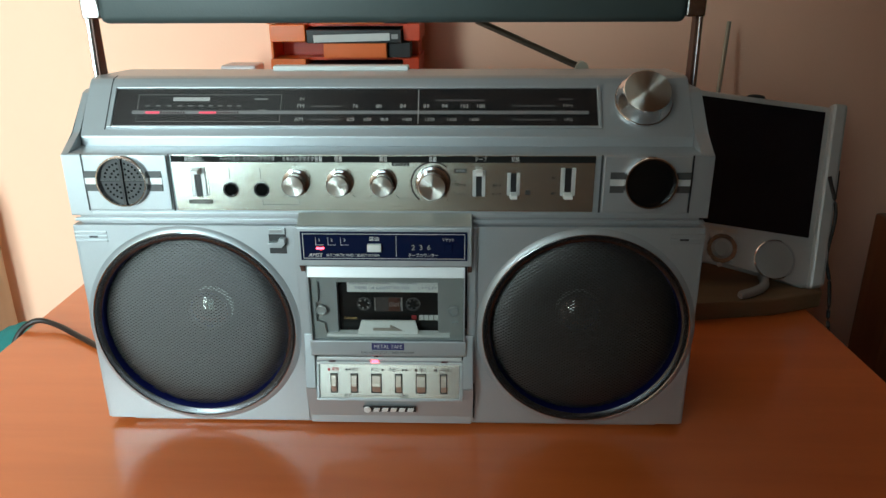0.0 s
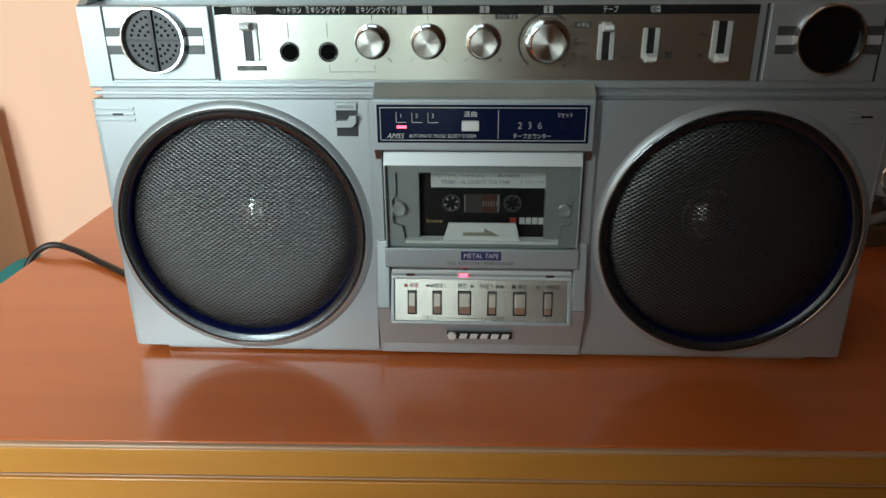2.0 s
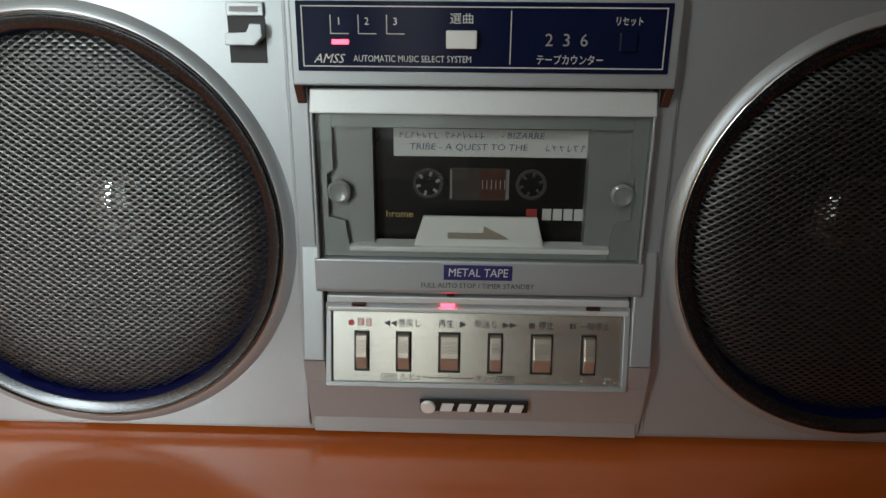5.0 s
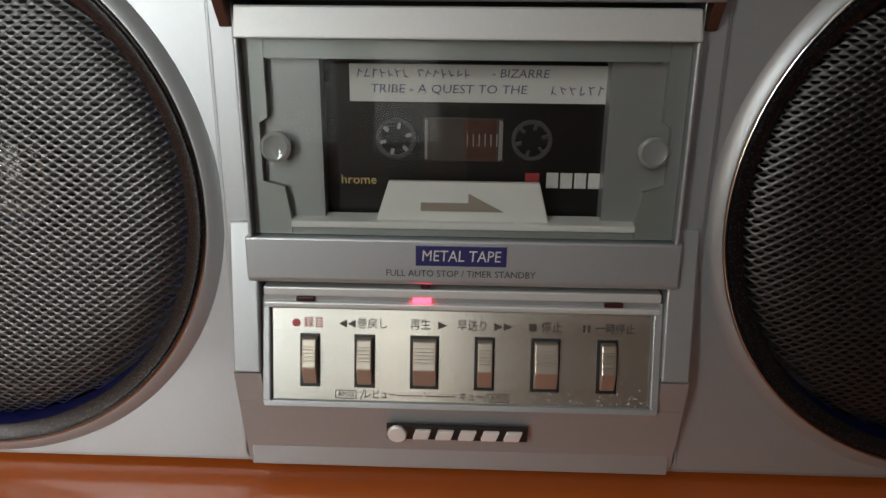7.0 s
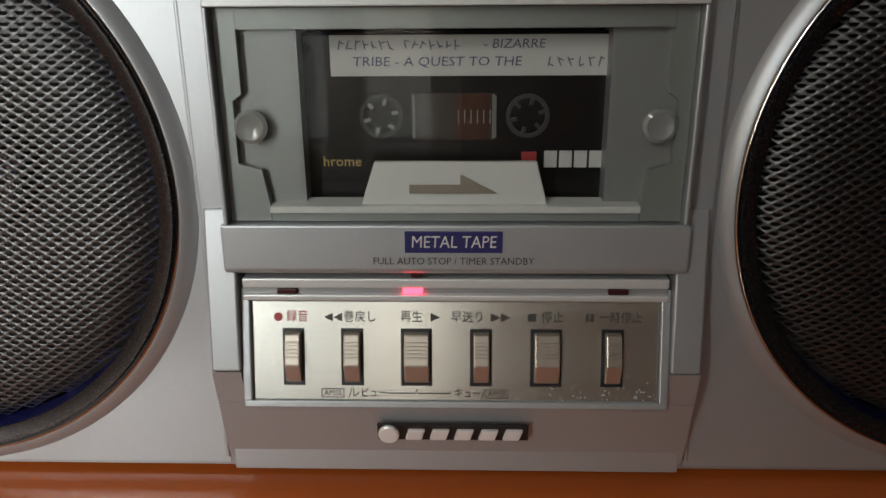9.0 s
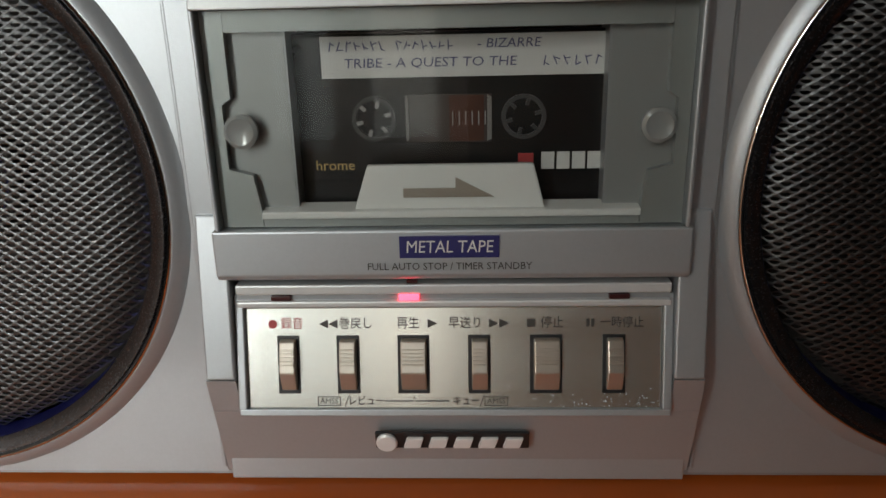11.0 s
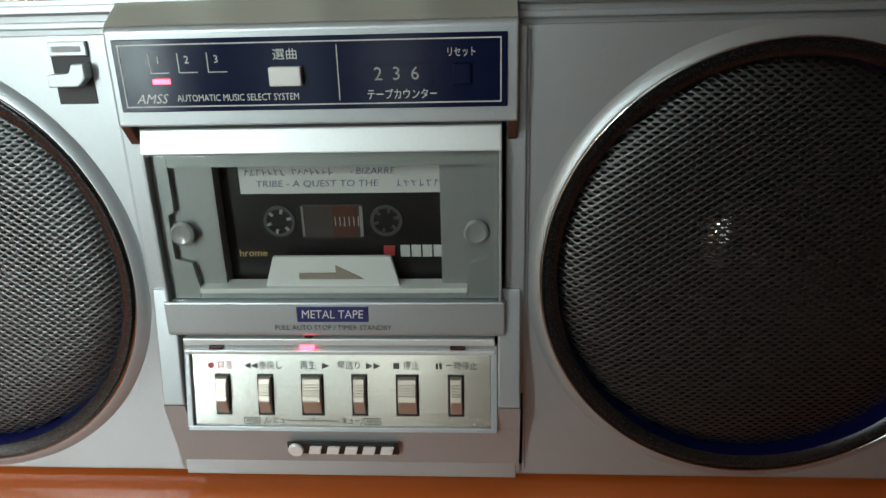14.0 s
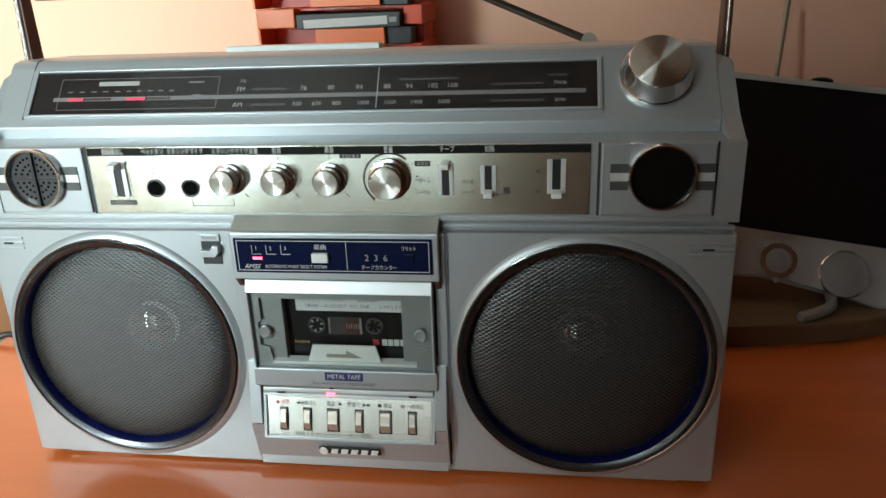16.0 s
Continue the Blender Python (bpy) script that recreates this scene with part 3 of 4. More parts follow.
for x, turn in ((-0.0700, 170), (-0.0350, 70), (-0.0005, 150)):
    knob(x, 0.2252, 0.0112, 0.0115, turn, radio)
    for q in range(11):
        a = radians(-135 + 27 * q)
        if q in (0, 5, 10):
            part("tick", box(-0.0002, 0.0002, CY - 0.0001, CY + 0.0002, 0.0135, 0.0165, m=pose(x, 0, 0.2244, 0, math.degrees(a), 0)), DARK_PRINT, radio)
knob(0.0388, 0.2252, 0.0142, 0.0125, -48, radio)
arc = bmesh.new()
for q in range(30):
    a0, a1 = radians(-140 + 6 * q), radians(-140 + 6 * q + 6.05)
    vs = [arc.verts.new((0.0388 + r * math.sin(a), CY - 0.0001, 0.2244 + r * math.cos(a))) for r, a in ((0.0166, a0), (0.0178, a0), (0.0178, a1), (0.0166, a1))]
    arc.faces.new(vs)
part("volume_arc", arc, DARK_PRINT, radio)
for q in range(11):
    part("tick", box(-0.0002, 0.0002, CY - 0.0001, CY + 0.0002, 0.0170, 0.0190, m=pose(0.0388, 0, 0.2244, 0, -140 + 28 * q, 0)), DARK_PRINT, radio)
# slide switches
for x, z0, z1, zk, w in ((-0.1487, 0.2130, 0.2372, 0.2345, 0.0060), (0.0752, 0.2140, 0.2350, 0.2335, 0.0050), (0.1025, 0.2150, 0.2330, 0.2150, 0.0050), (0.1452, 0.2150, 0.2370, 0.2150, 0.0058)):
    s = new("slide_switch")
    s.parent = radio
    s.location = (x, CY, 0)
    part("frame", box(-w, -w * 0.45, -0.0012, 0.0004, z0, z1, 0.0003), SILVER_LIGHT, s)
    part("frame", box(w * 0.45, w, -0.0012, 0.0004, z0, z1, 0.0003), SILVER_LIGHT, s)
    part("slot", box(-w * 0.45, w * 0.45, -0.0003, 0.0004, z0, z1), BLACK, s)
    part("slider", prism([(-0.0005, zk + 0.0030), (-0.0090, zk + 0.0018), (-0.0096, zk - 0.0008), (-0.0005, zk - 0.0030)], -w * 0.55, w * 0.55, 0.0005), IVORY, s, "pale slider")
for x0, x1, z0, z1 in ((-0.1585, -0.1390, 0.2070, 0.2104), (0.0555, 0.0655, 0.2330, 0.2365), (0.1120, 0.1160, 0.2150, 0.2190), (0.0065, 0.0205, 0.2385, 0.2412)):
    bar(x0, x1, z0, z1, CY - 0.0001, DARK_PRINT, radio)
text("レックミュート", 0.0030, -0.1487, CY - 0.0003, 0.2087, WHITE_PRINT, radio, squeeze=0.82)
text("ラウドネス", 0.0026, 0.0135, CY - 0.0003, 0.2398, WHITE_PRINT, radio, squeeze=0.9)
for x0, x1, z0, z1 in ((-0.1420, -0.1416, 0.2140, 0.2330), (-0.1440, -0.1420, 0.2326, 0.2330), (-0.1440, -0.1420, 0.2232, 0.2236), (-0.1440, -0.1420, 0.2140, 0.2144)):
    bar(x0 + 0.001, x1 + 0.001, z0, z1, CY - 0.0001, GREY_PRINT, radio)
for words, x, z in (("クローム", 0.0602, 0.2235), ("ノーマル", 0.0602, 0.2155), ("ラジオ", 0.0892, 0.2225), ("テープ", 0.0892, 0.2155), ("FM", 0.1338, 0.2290), ("AM", 0.1338, 0.2165)):
    text(words, 0.0030, x, CY - 0.0003, z, DARK_PRINT, radio, squeeze=0.85)
text("メタル", 0.0030, 0.0605, CY - 0.0003, 0.2347, WHITE_PRINT, radio, squeeze=0.9)

# tuning dial, on the sloping face; u runs up the slope from its foot
DA = math.atan2(0.2954 - 0.2585, 0.0560 - 0.0275)
DM = pose(0, 0.0284, 0.2597) @ Matrix.Rotation(DA - math.pi / 2, 4, "X")  # local z runs up the slope, -y points outwards
dial = new("tuning_dial")
dial.parent = radio
dial.matrix_local = DM
D0, D1, DX0, DX1 = 0.0055, 0.0395, -0.2262, 0.1712
part("backing", box(DX0, DX1, -0.0006, 0.0004, D0, D1), BLACK, dial)
for x0, x1, z0, z1 in ((DX0 - 0.004, DX0, D0 - 0.002, D1 + 0.002), (DX1, DX1 + 0.003, D0 - 0.002, D1 + 0.002), (DX0, DX1, D1, D1 + 0.0022), (DX0, DX1, D0 - 0.002, D0)):
    part("dial_frame", box(x0, x1, -0.0026, 0.0004, z0, z1, 0.0006), SILVER, dial)
cover = part("dial_cover", box(DX0, DX1, -0.0020, -0.0016, D0, D1), DIAL_GLASS, dial, "clear smoked dial window")
cover.visible_shadow = False


def dtext(w, size, x, z, m_=WHITE_PRINT, sq=1.0):
    return text(w, size, x, -0.0008, z, m_, dial, squeeze=sq)


part("scale_line", box(-0.2110, 0.1640, -0.0009, -0.0006, 0.0165, 0.0195), GREY_PRINT, dial, "pale grey scale line")
for w, x in (("76", -0.0262), ("80", -0.0068), ("84", 0.0130), ("88", 0.0322), ("94", 0.0472), ("102", 0.0632), ("108", 0.0765)):
    dtext(w, 0.0050, x, 0.0236)
for w, x in (("530", -0.0295), ("650", -0.0158), ("800", -0.0018), ("1000", 0.0165), ("1200", 0.0350), ("1400", 0.0528), ("1600", 0.0712)):
    dtext(w, 0.0042, x, 0.0115)
dtext("FM", 0.0050, -0.0712, 0.0236)
dtext("AM", 0.0050, -0.0720, 0.0115)
dtext("TV", 0.0038, -0.0705, 0.0300)
dtext("MHz", 0.0042, 0.1475, 0.0240)
dtext("kHz", 0.0042, 0.1475, 0.0115)
DIM_PRINT = mat("dim_print", (0.13, 0.13, 0.13), 0.5, 0.0, 0.3, 900)
for x0, x1, z in ((-0.0625, -0.0380, 0.0236), (-0.0625, -0.0380, 0.0115), (0.1020, 0.1370, 0.0240), (0.1020, 0.1370, 0.0115), (0.1400, 0.1520, 0.0300), (0.0400, 0.0800, 0.0290)):
    bar(x0, x1, z - 0.0007, z + 0.0007, -0.0008, DIM_PRINT, dial)
bar(-0.1780, -0.1475, 0.0285, 0.0318, -0.0008, WHITE_PRINT, dial)
for k in range(5):
    bar(-0.2010 + 0.009 * k, -0.1970 + 0.009 * k, 0.0235, 0.0243, -0.0008, GREY_PRINT, dial)
    bar(-0.1560 + 0.008 * k, -0.1525 + 0.008 * k, 0.0235, 0.0243, -0.0008, GREY_PRINT, dial)
for x0, x1, z0, z1 in ((-0.2070, -0.0880, 0.0340, 0.0343), (-0.2070, -0.0880, 0.0095, 0.0098), (-0.2073, -0.2070, 0.0095, 0.0343), (-0.0880, -0.0877, 0.0095, 0.0343), (-0.1100, -0.0990, 0.0295, 0.0308), (-0.1060, -0.0995, 0.0188, 0.0204)):
    bar(x0, x1, z0, z1, -0.0009, GREY_PRINT, dial)
for start, lit in ((-0.1994, 5), (-0.1547, 6)):
    for k in range(14):
        x = start + 0.0024 * k
        part("level_lamp", box(x, x + 0.0015, -0.0014, -0.0008, 0.0168, 0.0184), LED_METER if k < lit else LED_DIM, dial)
part("needle", box(0.0254, 0.0260, -0.0013, -0.0009, 0.0075, 0.0385), WHITE_PRINT, dial, "thin white tuning needle")
knob(0, 0, 0.0220, 0.0175, 178, radio, DM @ pose(0.2085, 0.0, 0.0285), name="tuning_knob", top=0.84)

# strip on the top and small catches
part("top_strip", box(-0.112, 0.012, 0.118, 0.132, 0.2986, 0.3030, 0.0010), IVORY, radio, "pale plastic strip along the top")

# carrying handle
handle = new("carrying_handle")
handle.parent = radio
for sx in (-1, 1):
    a, b = sorted((sx * 0.2572, sx * 0.2592))
    part("arm", prism([(0.088, 0.262), (0.104, 0.262), (0.101, 0.372), (0.091, 0.372)], a, b, 0.0005), ARM_IN, handle, "dark brown arm")
    a, b = sorted((sx * 0.2594, sx * 0.2628))
    part("arm_trim", prism([(0.086, 0.258), (0.106, 0.258), (0.103, 0.372), (0.089, 0.372)], a, b, 0.0008), CHROME_WORN, handle, "worn chrome strip on the arm")
    a, b = sorted((sx * 0.2470, sx * 0.2628))
    part("end_cap", prism([(0.084, 0.346), (0.110, 0.346), (0.112, 0.376), (0.082, 0.376)], a, b, 0.0015), CHROME_WORN, handle)
part("grip", box(-0.2468, 0.2468, 0.080, 0.112, 0.342, 0.378, 0.006, 4), GRIP, handle, "dark green-grey rubbery grip", True)

# folded aerial behind the top
aer = new("radio_aerial")
aer.parent = radio
p0, p1 = Vector((0.171, 0.138, 0.2990)), Vector((-0.045, 0.150, 0.392))
part("rod", tube([p0, p0.lerp(p1, 0.45)], 0.0030), ROD_DARK, aer, "dark telescopic rod")
part("rod", tube([p0.lerp(p1, 0.45), p1], 0.0024), ROD_DARK, aer)
part("pivot", lathe([(0.0, -0.006), (0.006, -0.006), (0.006, 0.006), (0.0, 0.006)], p0, 16), ROD, aer)

# ---- centre unit: counter panel, cassette door and keys ----
part("unit_body", prism([(-0.0035, 0.0092), (-0.0092, 0.0336), (0.002, 0.0336), (0.002, 0.0092)], -0.0722, 0.0722), SILVER, radio, "silver lower front of the cassette unit")
for sx in (-1, 1):
    a, b = sorted((sx * 0.0634, sx * 0.0722))
    part("unit_shoulder", prism([(-0.0092, 0.0337), (-0.0119, 0.0452), (0.002, 0.0452), (0.002, 0.0337)], a, b), SILVER, radio)
part("unit_foot_strip", box(-0.0710, 0.0710, -0.0046, 0.0, 0.0064, 0.0150, 0.0006), SILVER, radio)
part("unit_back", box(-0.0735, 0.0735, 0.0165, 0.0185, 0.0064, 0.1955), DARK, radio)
for sx in (-1, 1):
    a, b = sorted((sx * 0.0664, sx * 0.0736))
    part("unit_side", box(a, b, -0.0030, 0.017, 0.0466, 0.1895, 0.0005), SILVER, radio)
    part("seam_ridge", box(sx * 0.0742 - 0.0006, sx * 0.0742 + 0.0006, -0.0016, 0.0005, 0.0085, 0.1880, 0.0004), SILVER, radio)
    # upright bracket beside the keys, its face leaning back
    a, b = sorted((sx * 0.0634, sx * 0.0721))
    part("bracket", prism([(-0.0120, 0.0455), (-0.0045, 0.0935), (0.010, 0.0935), (0.010, 0.0455)], a, b, 0.0006), SILVER, radio)
# hood with the counter panel
part("hood", prism([(-0.0102, 0.1585), (-0.0102, 0.1908), (-0.0092, 0.1920), (0.0025, 0.1992), (0.012, 0.1992), (0.012, 0.1585)], -0.0702, 0.0702, 0.0007), SILVER, radio)
for sx in (-1, 1):
    a, b = sorted((sx * 0.0668, sx * 0.0702))
    part("hood_leg", prism([(-0.0098, 0.1590), (0.010, 0.1590), (0.010, 0.1500), (-0.0040, 0.1510)], a, b, 0.0005), ARM_IN, radio, "brownish underside of the hood")
part("hood_cap", prism([(-0.0092, 0.1924), (0.0022, 0.1996), (0.0022, 0.1999), (-0.0094, 0.1928)], -0.0698, 0.0698), BRUSHED_DULL, radio)
cp = new("counter_panel")
cp.parent = radio
cp.location = (0, -0.0104, 0)
part("panel", box(-0.0675, 0.0665, -0.0008, 0.0004, 0.1638, 0.1882, 0.0003), NAVY, cp, "glossy navy blue panel")
for x0, x1, z0, z1 in ((-0.0655, 0.0645, 0.1862, 0.1866), (-0.0655, 0.0645, 0.1654, 0.1658), (-0.0655, -0.0651, 0.1658, 0.1862), (0.0641, 0.0645, 0.1658, 0.1862), (0.0094, 0.0097, 0.1668, 0.1852)):
    bar(x0, x1, z0, z1, -0.0010, WHITE_PRINT, cp)
for k, x in enumerate((-0.0520, -0.0420, -0.0318)):
    bar(x - 0.0032, x - 0.0029, 0.1772, 0.1835, -0.0010, WHITE_PRINT, cp)
    bar(x - 0.0032, x + 0.0034, 0.1769, 0.1772, -0.0010, WHITE_PRINT, cp)
    text(str(k + 1), 0.0036, x, -0.0010, 0.1812, WHITE_PRINT, cp)
part("lamp", box(-0.0548, -0.0486, -0.0014, -0.0006, 0.1733, 0.1750, 0.0003), LED, cp, "lit red indicator")
part("music_button", box(-0.0135, -0.0025, -0.0040, -0.0006, 0.1722, 0.1785, 0.0005), BUTTON, cp, "white push button")
text("選曲", 0.0040, -0.0080, -0.0010, 0.1822, WHITE_PRINT, cp, squeeze=1.1)
text("AMSS", 0.0046, -0.0562, -0.0010, 0.1682, WHITE_PRINT, cp, shear=0.35)
text("AUTOMATIC MUSIC SELECT SYSTEM", 0.0033, -0.0257, -0.0010, 0.1683, WHITE_PRINT, cp, squeeze=0.80)
part("counter_window", box(0.0185, 0.0415, -0.0010, -0.0006, 0.1715, 0.1785, 0.0001), NAVY, cp)
for k, d in enumerate("236"):
    text(d, 0.0062, 0.0232 + 0.0062 * k, -0.0014, 0.1752, GREY_PRINT, cp)
text("テープカウンター", 0.0038, 0.0310, -0.0010, 0.1683, WHITE_PRINT, cp, squeeze=0.8)
text("リセット", 0.0034, 0.0512, -0.0010, 0.1818, WHITE_PRINT, cp, squeeze=0.75)
part("reset_button", box(0.0480, 0.0545, -0.0022, -0.0006, 0.1715, 0.1785, 0.0006), NAVY, cp)

# cassette door
door = new("cassette_door")
door.parent = radio
door.location = (0, -0.0092, 0)
DW = 0.0648
part("top_rail", prism([(-0.0010, 0.1482), (0.0022, 0.1570), (0.010, 0.1570), (0.010, 0.1482)], -DW, DW, 0.0006), SILVER_LIGHT, door)
part("bottom_rail", prism([(-0.0002, 0.0900), (-0.0004, 0.0768), (0.0012, 0.0752), (0.010, 0.0752), (0.010, 0.0900)], -DW - 0.0012, DW + 0.0012, 0.0006), SILVER, door)
for sx in (-1, 1):
    a, b = sorted((sx * 0.0636, sx * DW))
    part("side_rail", box(a, b, -0.0002, 0.010, 0.0900, 0.1482, 0.0004), SILVER, door)
pane = part("window_pane", box(-0.0636, 0.0636, -0.0003, 0.0014, 0.0902, 0.1480, 0.0005), GLASS, door, "clear slightly smoky window")
pane.visible_shadow = False
# inner frame, stepped at its outer edges
for sx in (-1, 1):
    pts = [(0.0575, 0.1480), (0.0634, 0.1480), (0.0634, 0.0904), (0.0520, 0.0904), (0.0520, 0.0950), (0.0536, 0.1050), (0.0600, 0.1068), (0.0600, 0.1240), (0.0575, 0.1258)]
    part("inner_border", prism([(sx * x, z) for x, z in pts], 0.0034, 0.0060, 0, "y"), BORDER, door, "stepped silver border behind the window")
    pts = [(0.0428, 0.1425), (0.0612, 0.1425), (0.0612, 0.0940), (0.0428, 0.0940)]
    part("inner_plate", prism([(sx * x, z) for x, z in pts], 0.0062, 0.0076, 0, "y"), PLATE, door, "grey silver plate beside the cassette")
    # reveal beside the cassette
    a, b = sorted((sx * 0.0422, sx * 0.0430))
    part("reveal", box(a, b, 0.0064, 0.0200, 0.0948, 0.1425), SILVER_DARK, door)
    part("peg", lathe([(0.0046, 0.0036), (0.0046, 0.0022), (0.0036, 0.0016), (0.0030, 0.0019), (0.0, 0.0019)], (sx * 0.0553, 0, 0.1172), 28), CLEAR_PEG, door, "clear round plastic peg", True)
part("inner_bottom", box(-0.0518, 0.0518, 0.0034, 0.0076, 0.0903, 0.0927), BORDER, door)
part("inner_top", box(-0.0574, 0.0574, 0.0034, 0.0076, 0.1426, 0.1480), BORDER, door)
part("sill", prism([(0.0022, 0.0928), (0.0022, 0.0948), (0.0100, 0.0958), (0.0100, 0.0928)], -0.0520, 0.0520, 0.0004), IVORY, door, "pale sill holding the cassette")
part("tongue", prism([(-0.0262, 0.0950), (-0.0222, 0.1072), (0.0230, 0.1072), (0.0262, 0.0950)], 0.0040, 0.0062, 0.0004, "y"), IVORY, door, "pale plate with a moulded arrow")
ab = [(-0.0125, 0.0983), (-0.0125, 0.1008), (0.0018, 0.1008), (0.0018, 0.1038), (0.0122, 0.0983)]
part("arrow", prism(ab, 0.0033, 0.0040, 0, "y"), ARROW, door, "ribbed taupe arrow")
part("name_plate", box(-0.0138, 0.0136, -0.0008, 0.0, 0.0822, 0.0884), NAVY_PRINT, door, "blue printed plate")
text("METAL TAPE", 0.0050, -0.0001, -0.0010, 0.0853, WHITE_PRINT, door, squeeze=0.86, shear=0.08)
text("FULL AUTO STOP / TIMER STANDBY", 0.0030, -0.0002, -0.0007, 0.0796, DARK_PRINT, door, squeeze=0.94)

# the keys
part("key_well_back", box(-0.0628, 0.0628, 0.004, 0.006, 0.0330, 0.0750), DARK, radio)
KA = math.degrees(math.atan2(0.0066, 0.0300))
KM = pose(0, -0.0106, 0.0352, -KA)
kp = new("key_panel")
kp.parent = radio
kp.matrix_local = KM
KH = 0.0307
part("plate", box(-0.0604, 0.0604, -0.0006, 0.0012, 0.0004, KH, 0.0003), BRUSHED_KEYS, kp, "brushed aluminium key panel")
part("lower_lip", box(-0.0632, 0.0632, -0.0016, 0.0012, -0.0018, 0.0004, 0.0004), SILVER, kp)
for sx in (-1, 1):
    a, b = sorted((sx * 0.0606, sx * 0.0632))
    part("side_wall", box(a, b, -0.0022, 0.0012, 0.0004, KH + 0.004, 0.0004), SILVER, kp)
labels = (("録音", 0), ("巻戻し", 1), ("再生", 2), ("早送り", 3), ("停止", 4), ("一時停止", 5))
for (w, k), (x, wd) in zip(labels, ((-0.0480, 0.0062), (-0.0304, 0.0064), (-0.0112, 0.0090), (0.0080, 0.0062), (0.0273, 0.0090), (0.0468, 0.0062))):
    key = new("tape_key")
    key.parent = kp
    key.location = (x, -0.0006, 0)
    part("slot", box(-wd / 2 - 0.0002, wd / 2 + 0.0001, -0.0002, 0.0006, 0.0050, 0.0224), BLACK, key)
    part("cap", prism([(0.0, 0.0216), (-0.0026, 0.0210), (-0.0036, 0.0118), (-0.0010, 0.0062), (0.0, 0.0060)], -wd / 2 + 0.0009, wd / 2 - 0.0007, 0.0004), KEYCAP, key, "taupe rocker key")
    for q in range(5):
        z = 0.0140 + 0.0011 * q
        part("rib", box(-wd / 2 + 0.0012, wd / 2 - 0.0010, -0.0039 + 0.00013 * q, -0.0026, z, z + 0.0005), KEYCAP, key)
TY = -0.0008
for w, x, s in (("録音", -0.0468, 0.0038), ("巻戻し", -0.0280, 0.0038), ("再生", -0.0127, 0.0038), ("早送り", 0.0040, 0.0038), ("停止", 0.0290, 0.0038), ("一時停止", 0.0490, 0.0036)):
    text(w, s, x, TY, 0.0258, RED_PRINT if w == "録音" else DARK_PRINT, kp, squeeze=0.88)


def mark(points, m_=DARK_PRINT):
    return part("printed_mark", prism(points, TY, TY + 0.0002, 0, "y"), m_, kp)


mark([(-0.0525 + 0.0013 * math.cos(q * 0.5236), 0.0258 + 0.0013 * math.sin(q * 0.5236)) for q in range(12)], RED_PRINT)
for x in (-0.0388, -0.0360):
    mark([(x, 0.0258), (x + 0.0026, 0.0271), (x + 0.0026, 0.0245)])
for x in (-0.0070, 0.0108, 0.0138):
    mark([(x + 0.0028, 0.0258), (x, 0.0271), (x, 0.0245)])
mark([(0.0218, 0.0247), (0.0218, 0.0270), (0.0242, 0.0270), (0.0242, 0.0247)])
for x in (0.0388, 0.0402):
    mark([(x, 0.0247), (x, 0.0270), (x + 0.0009, 0.0270), (x + 0.0009, 0.0247)])
text("レビュー", 0.0032, -0.0255, TY, 0.0026, DARK_PRINT, kp, squeeze=0.85)
text("キュー", 0.0032, 0.0040, TY, 0.0026, DARK_PRINT, kp, squeeze=0.85)
text("AMSS", 0.0023, -0.0365, TY, 0.0026, DARK_PRINT, kp)
text("AMSS", 0.0023, 0.0128, TY, 0.0026, DARK_PRINT, kp)
for c in (-0.0365, 0.0128):
    for x0, x1, z0, z1 in ((-0.0034, 0.0034, 0.0038, 0.0040), (-0.0034, 0.0034, 0.0012, 0.0014), (-0.0034, -0.0032, 0.0014, 0.0038), (0.0032, 0.0034, 0.0014, 0.0038)):
        bar(c + x0, c + x1, z0, z1, TY, DARK_PRINT, kp)
for x0, x1 in ((-0.0200, -0.0116), (-0.0108, -0.0010)):
    bar(x0, x1, 0.0025, 0.0028, TY, DARK_PRINT, kp)
mark([(-0.0118, 0.0025), (-0.0112, 0.0042), (-0.0106, 0.0025), (-0.0112, 0.0036)])
for x in (-0.0312, 0.0086):
    part("printed_mark", box(-0.0001, 0.0001, TY, TY + 0.0002, -0.0018, 0.0018, m=pose(x, 0, 0.0026, 0, 20, 0)), DARK_PRINT, kp)
# dust along the foot of the key panel
specks = bmesh.new()
dust = random.Random(11)
for q in range(70):
    x, z, r = 0.060 - abs(dust.gauss(0, 0.020)), 0.0008 + abs(dust.gauss(0, 0.0035)), dust.uniform(0.00010, 0.00026)
    if x < -0.058 or z > 0.0296:
        continue
    specks.faces.new([specks.verts.new((x + r * math.cos(k * 1.2566), -0.00065, z + r * 0.8 * math.sin(k * 1.2566))) for k in range(5)])
speck_ob = part("dust_specks", specks, BUTTON, kp, "pale dust specks on the metal")
speck_ob["kind"] = "stuff"
# bar over the keys with its lamps
lb = new("lamp_bar")
lb.parent = radio
lb.location = (0, -0.0050, 0)
part("rail", box(-0.0622, 0.0622, -0.0016, 0.004, 0.0700, 0.0730, 0.0005), SILVER_LIGHT, lb)
part("rail", box(-0.0622, 0.0622, -0.0022, 0.004, 0.0662, 0.0682, 0.0005), SILVER_LIGHT, lb)
part("groove", box(-0.0620, 0.0620, -0.0006, 0.004, 0.0682, 0.0700), SILVER_DARK, lb)
for x, m_ in ((-0.0490, LED_DIM), (-0.0121, LED), (0.0476, LED_DIM)):
    part("lamp", box(x - 0.0029, x + 0.0029, -0.0020, -0.0004, 0.0684, 0.0698, 0.0002), m_, lb, "lit red indicator" if m_ == LED else "dark unlit indicator")
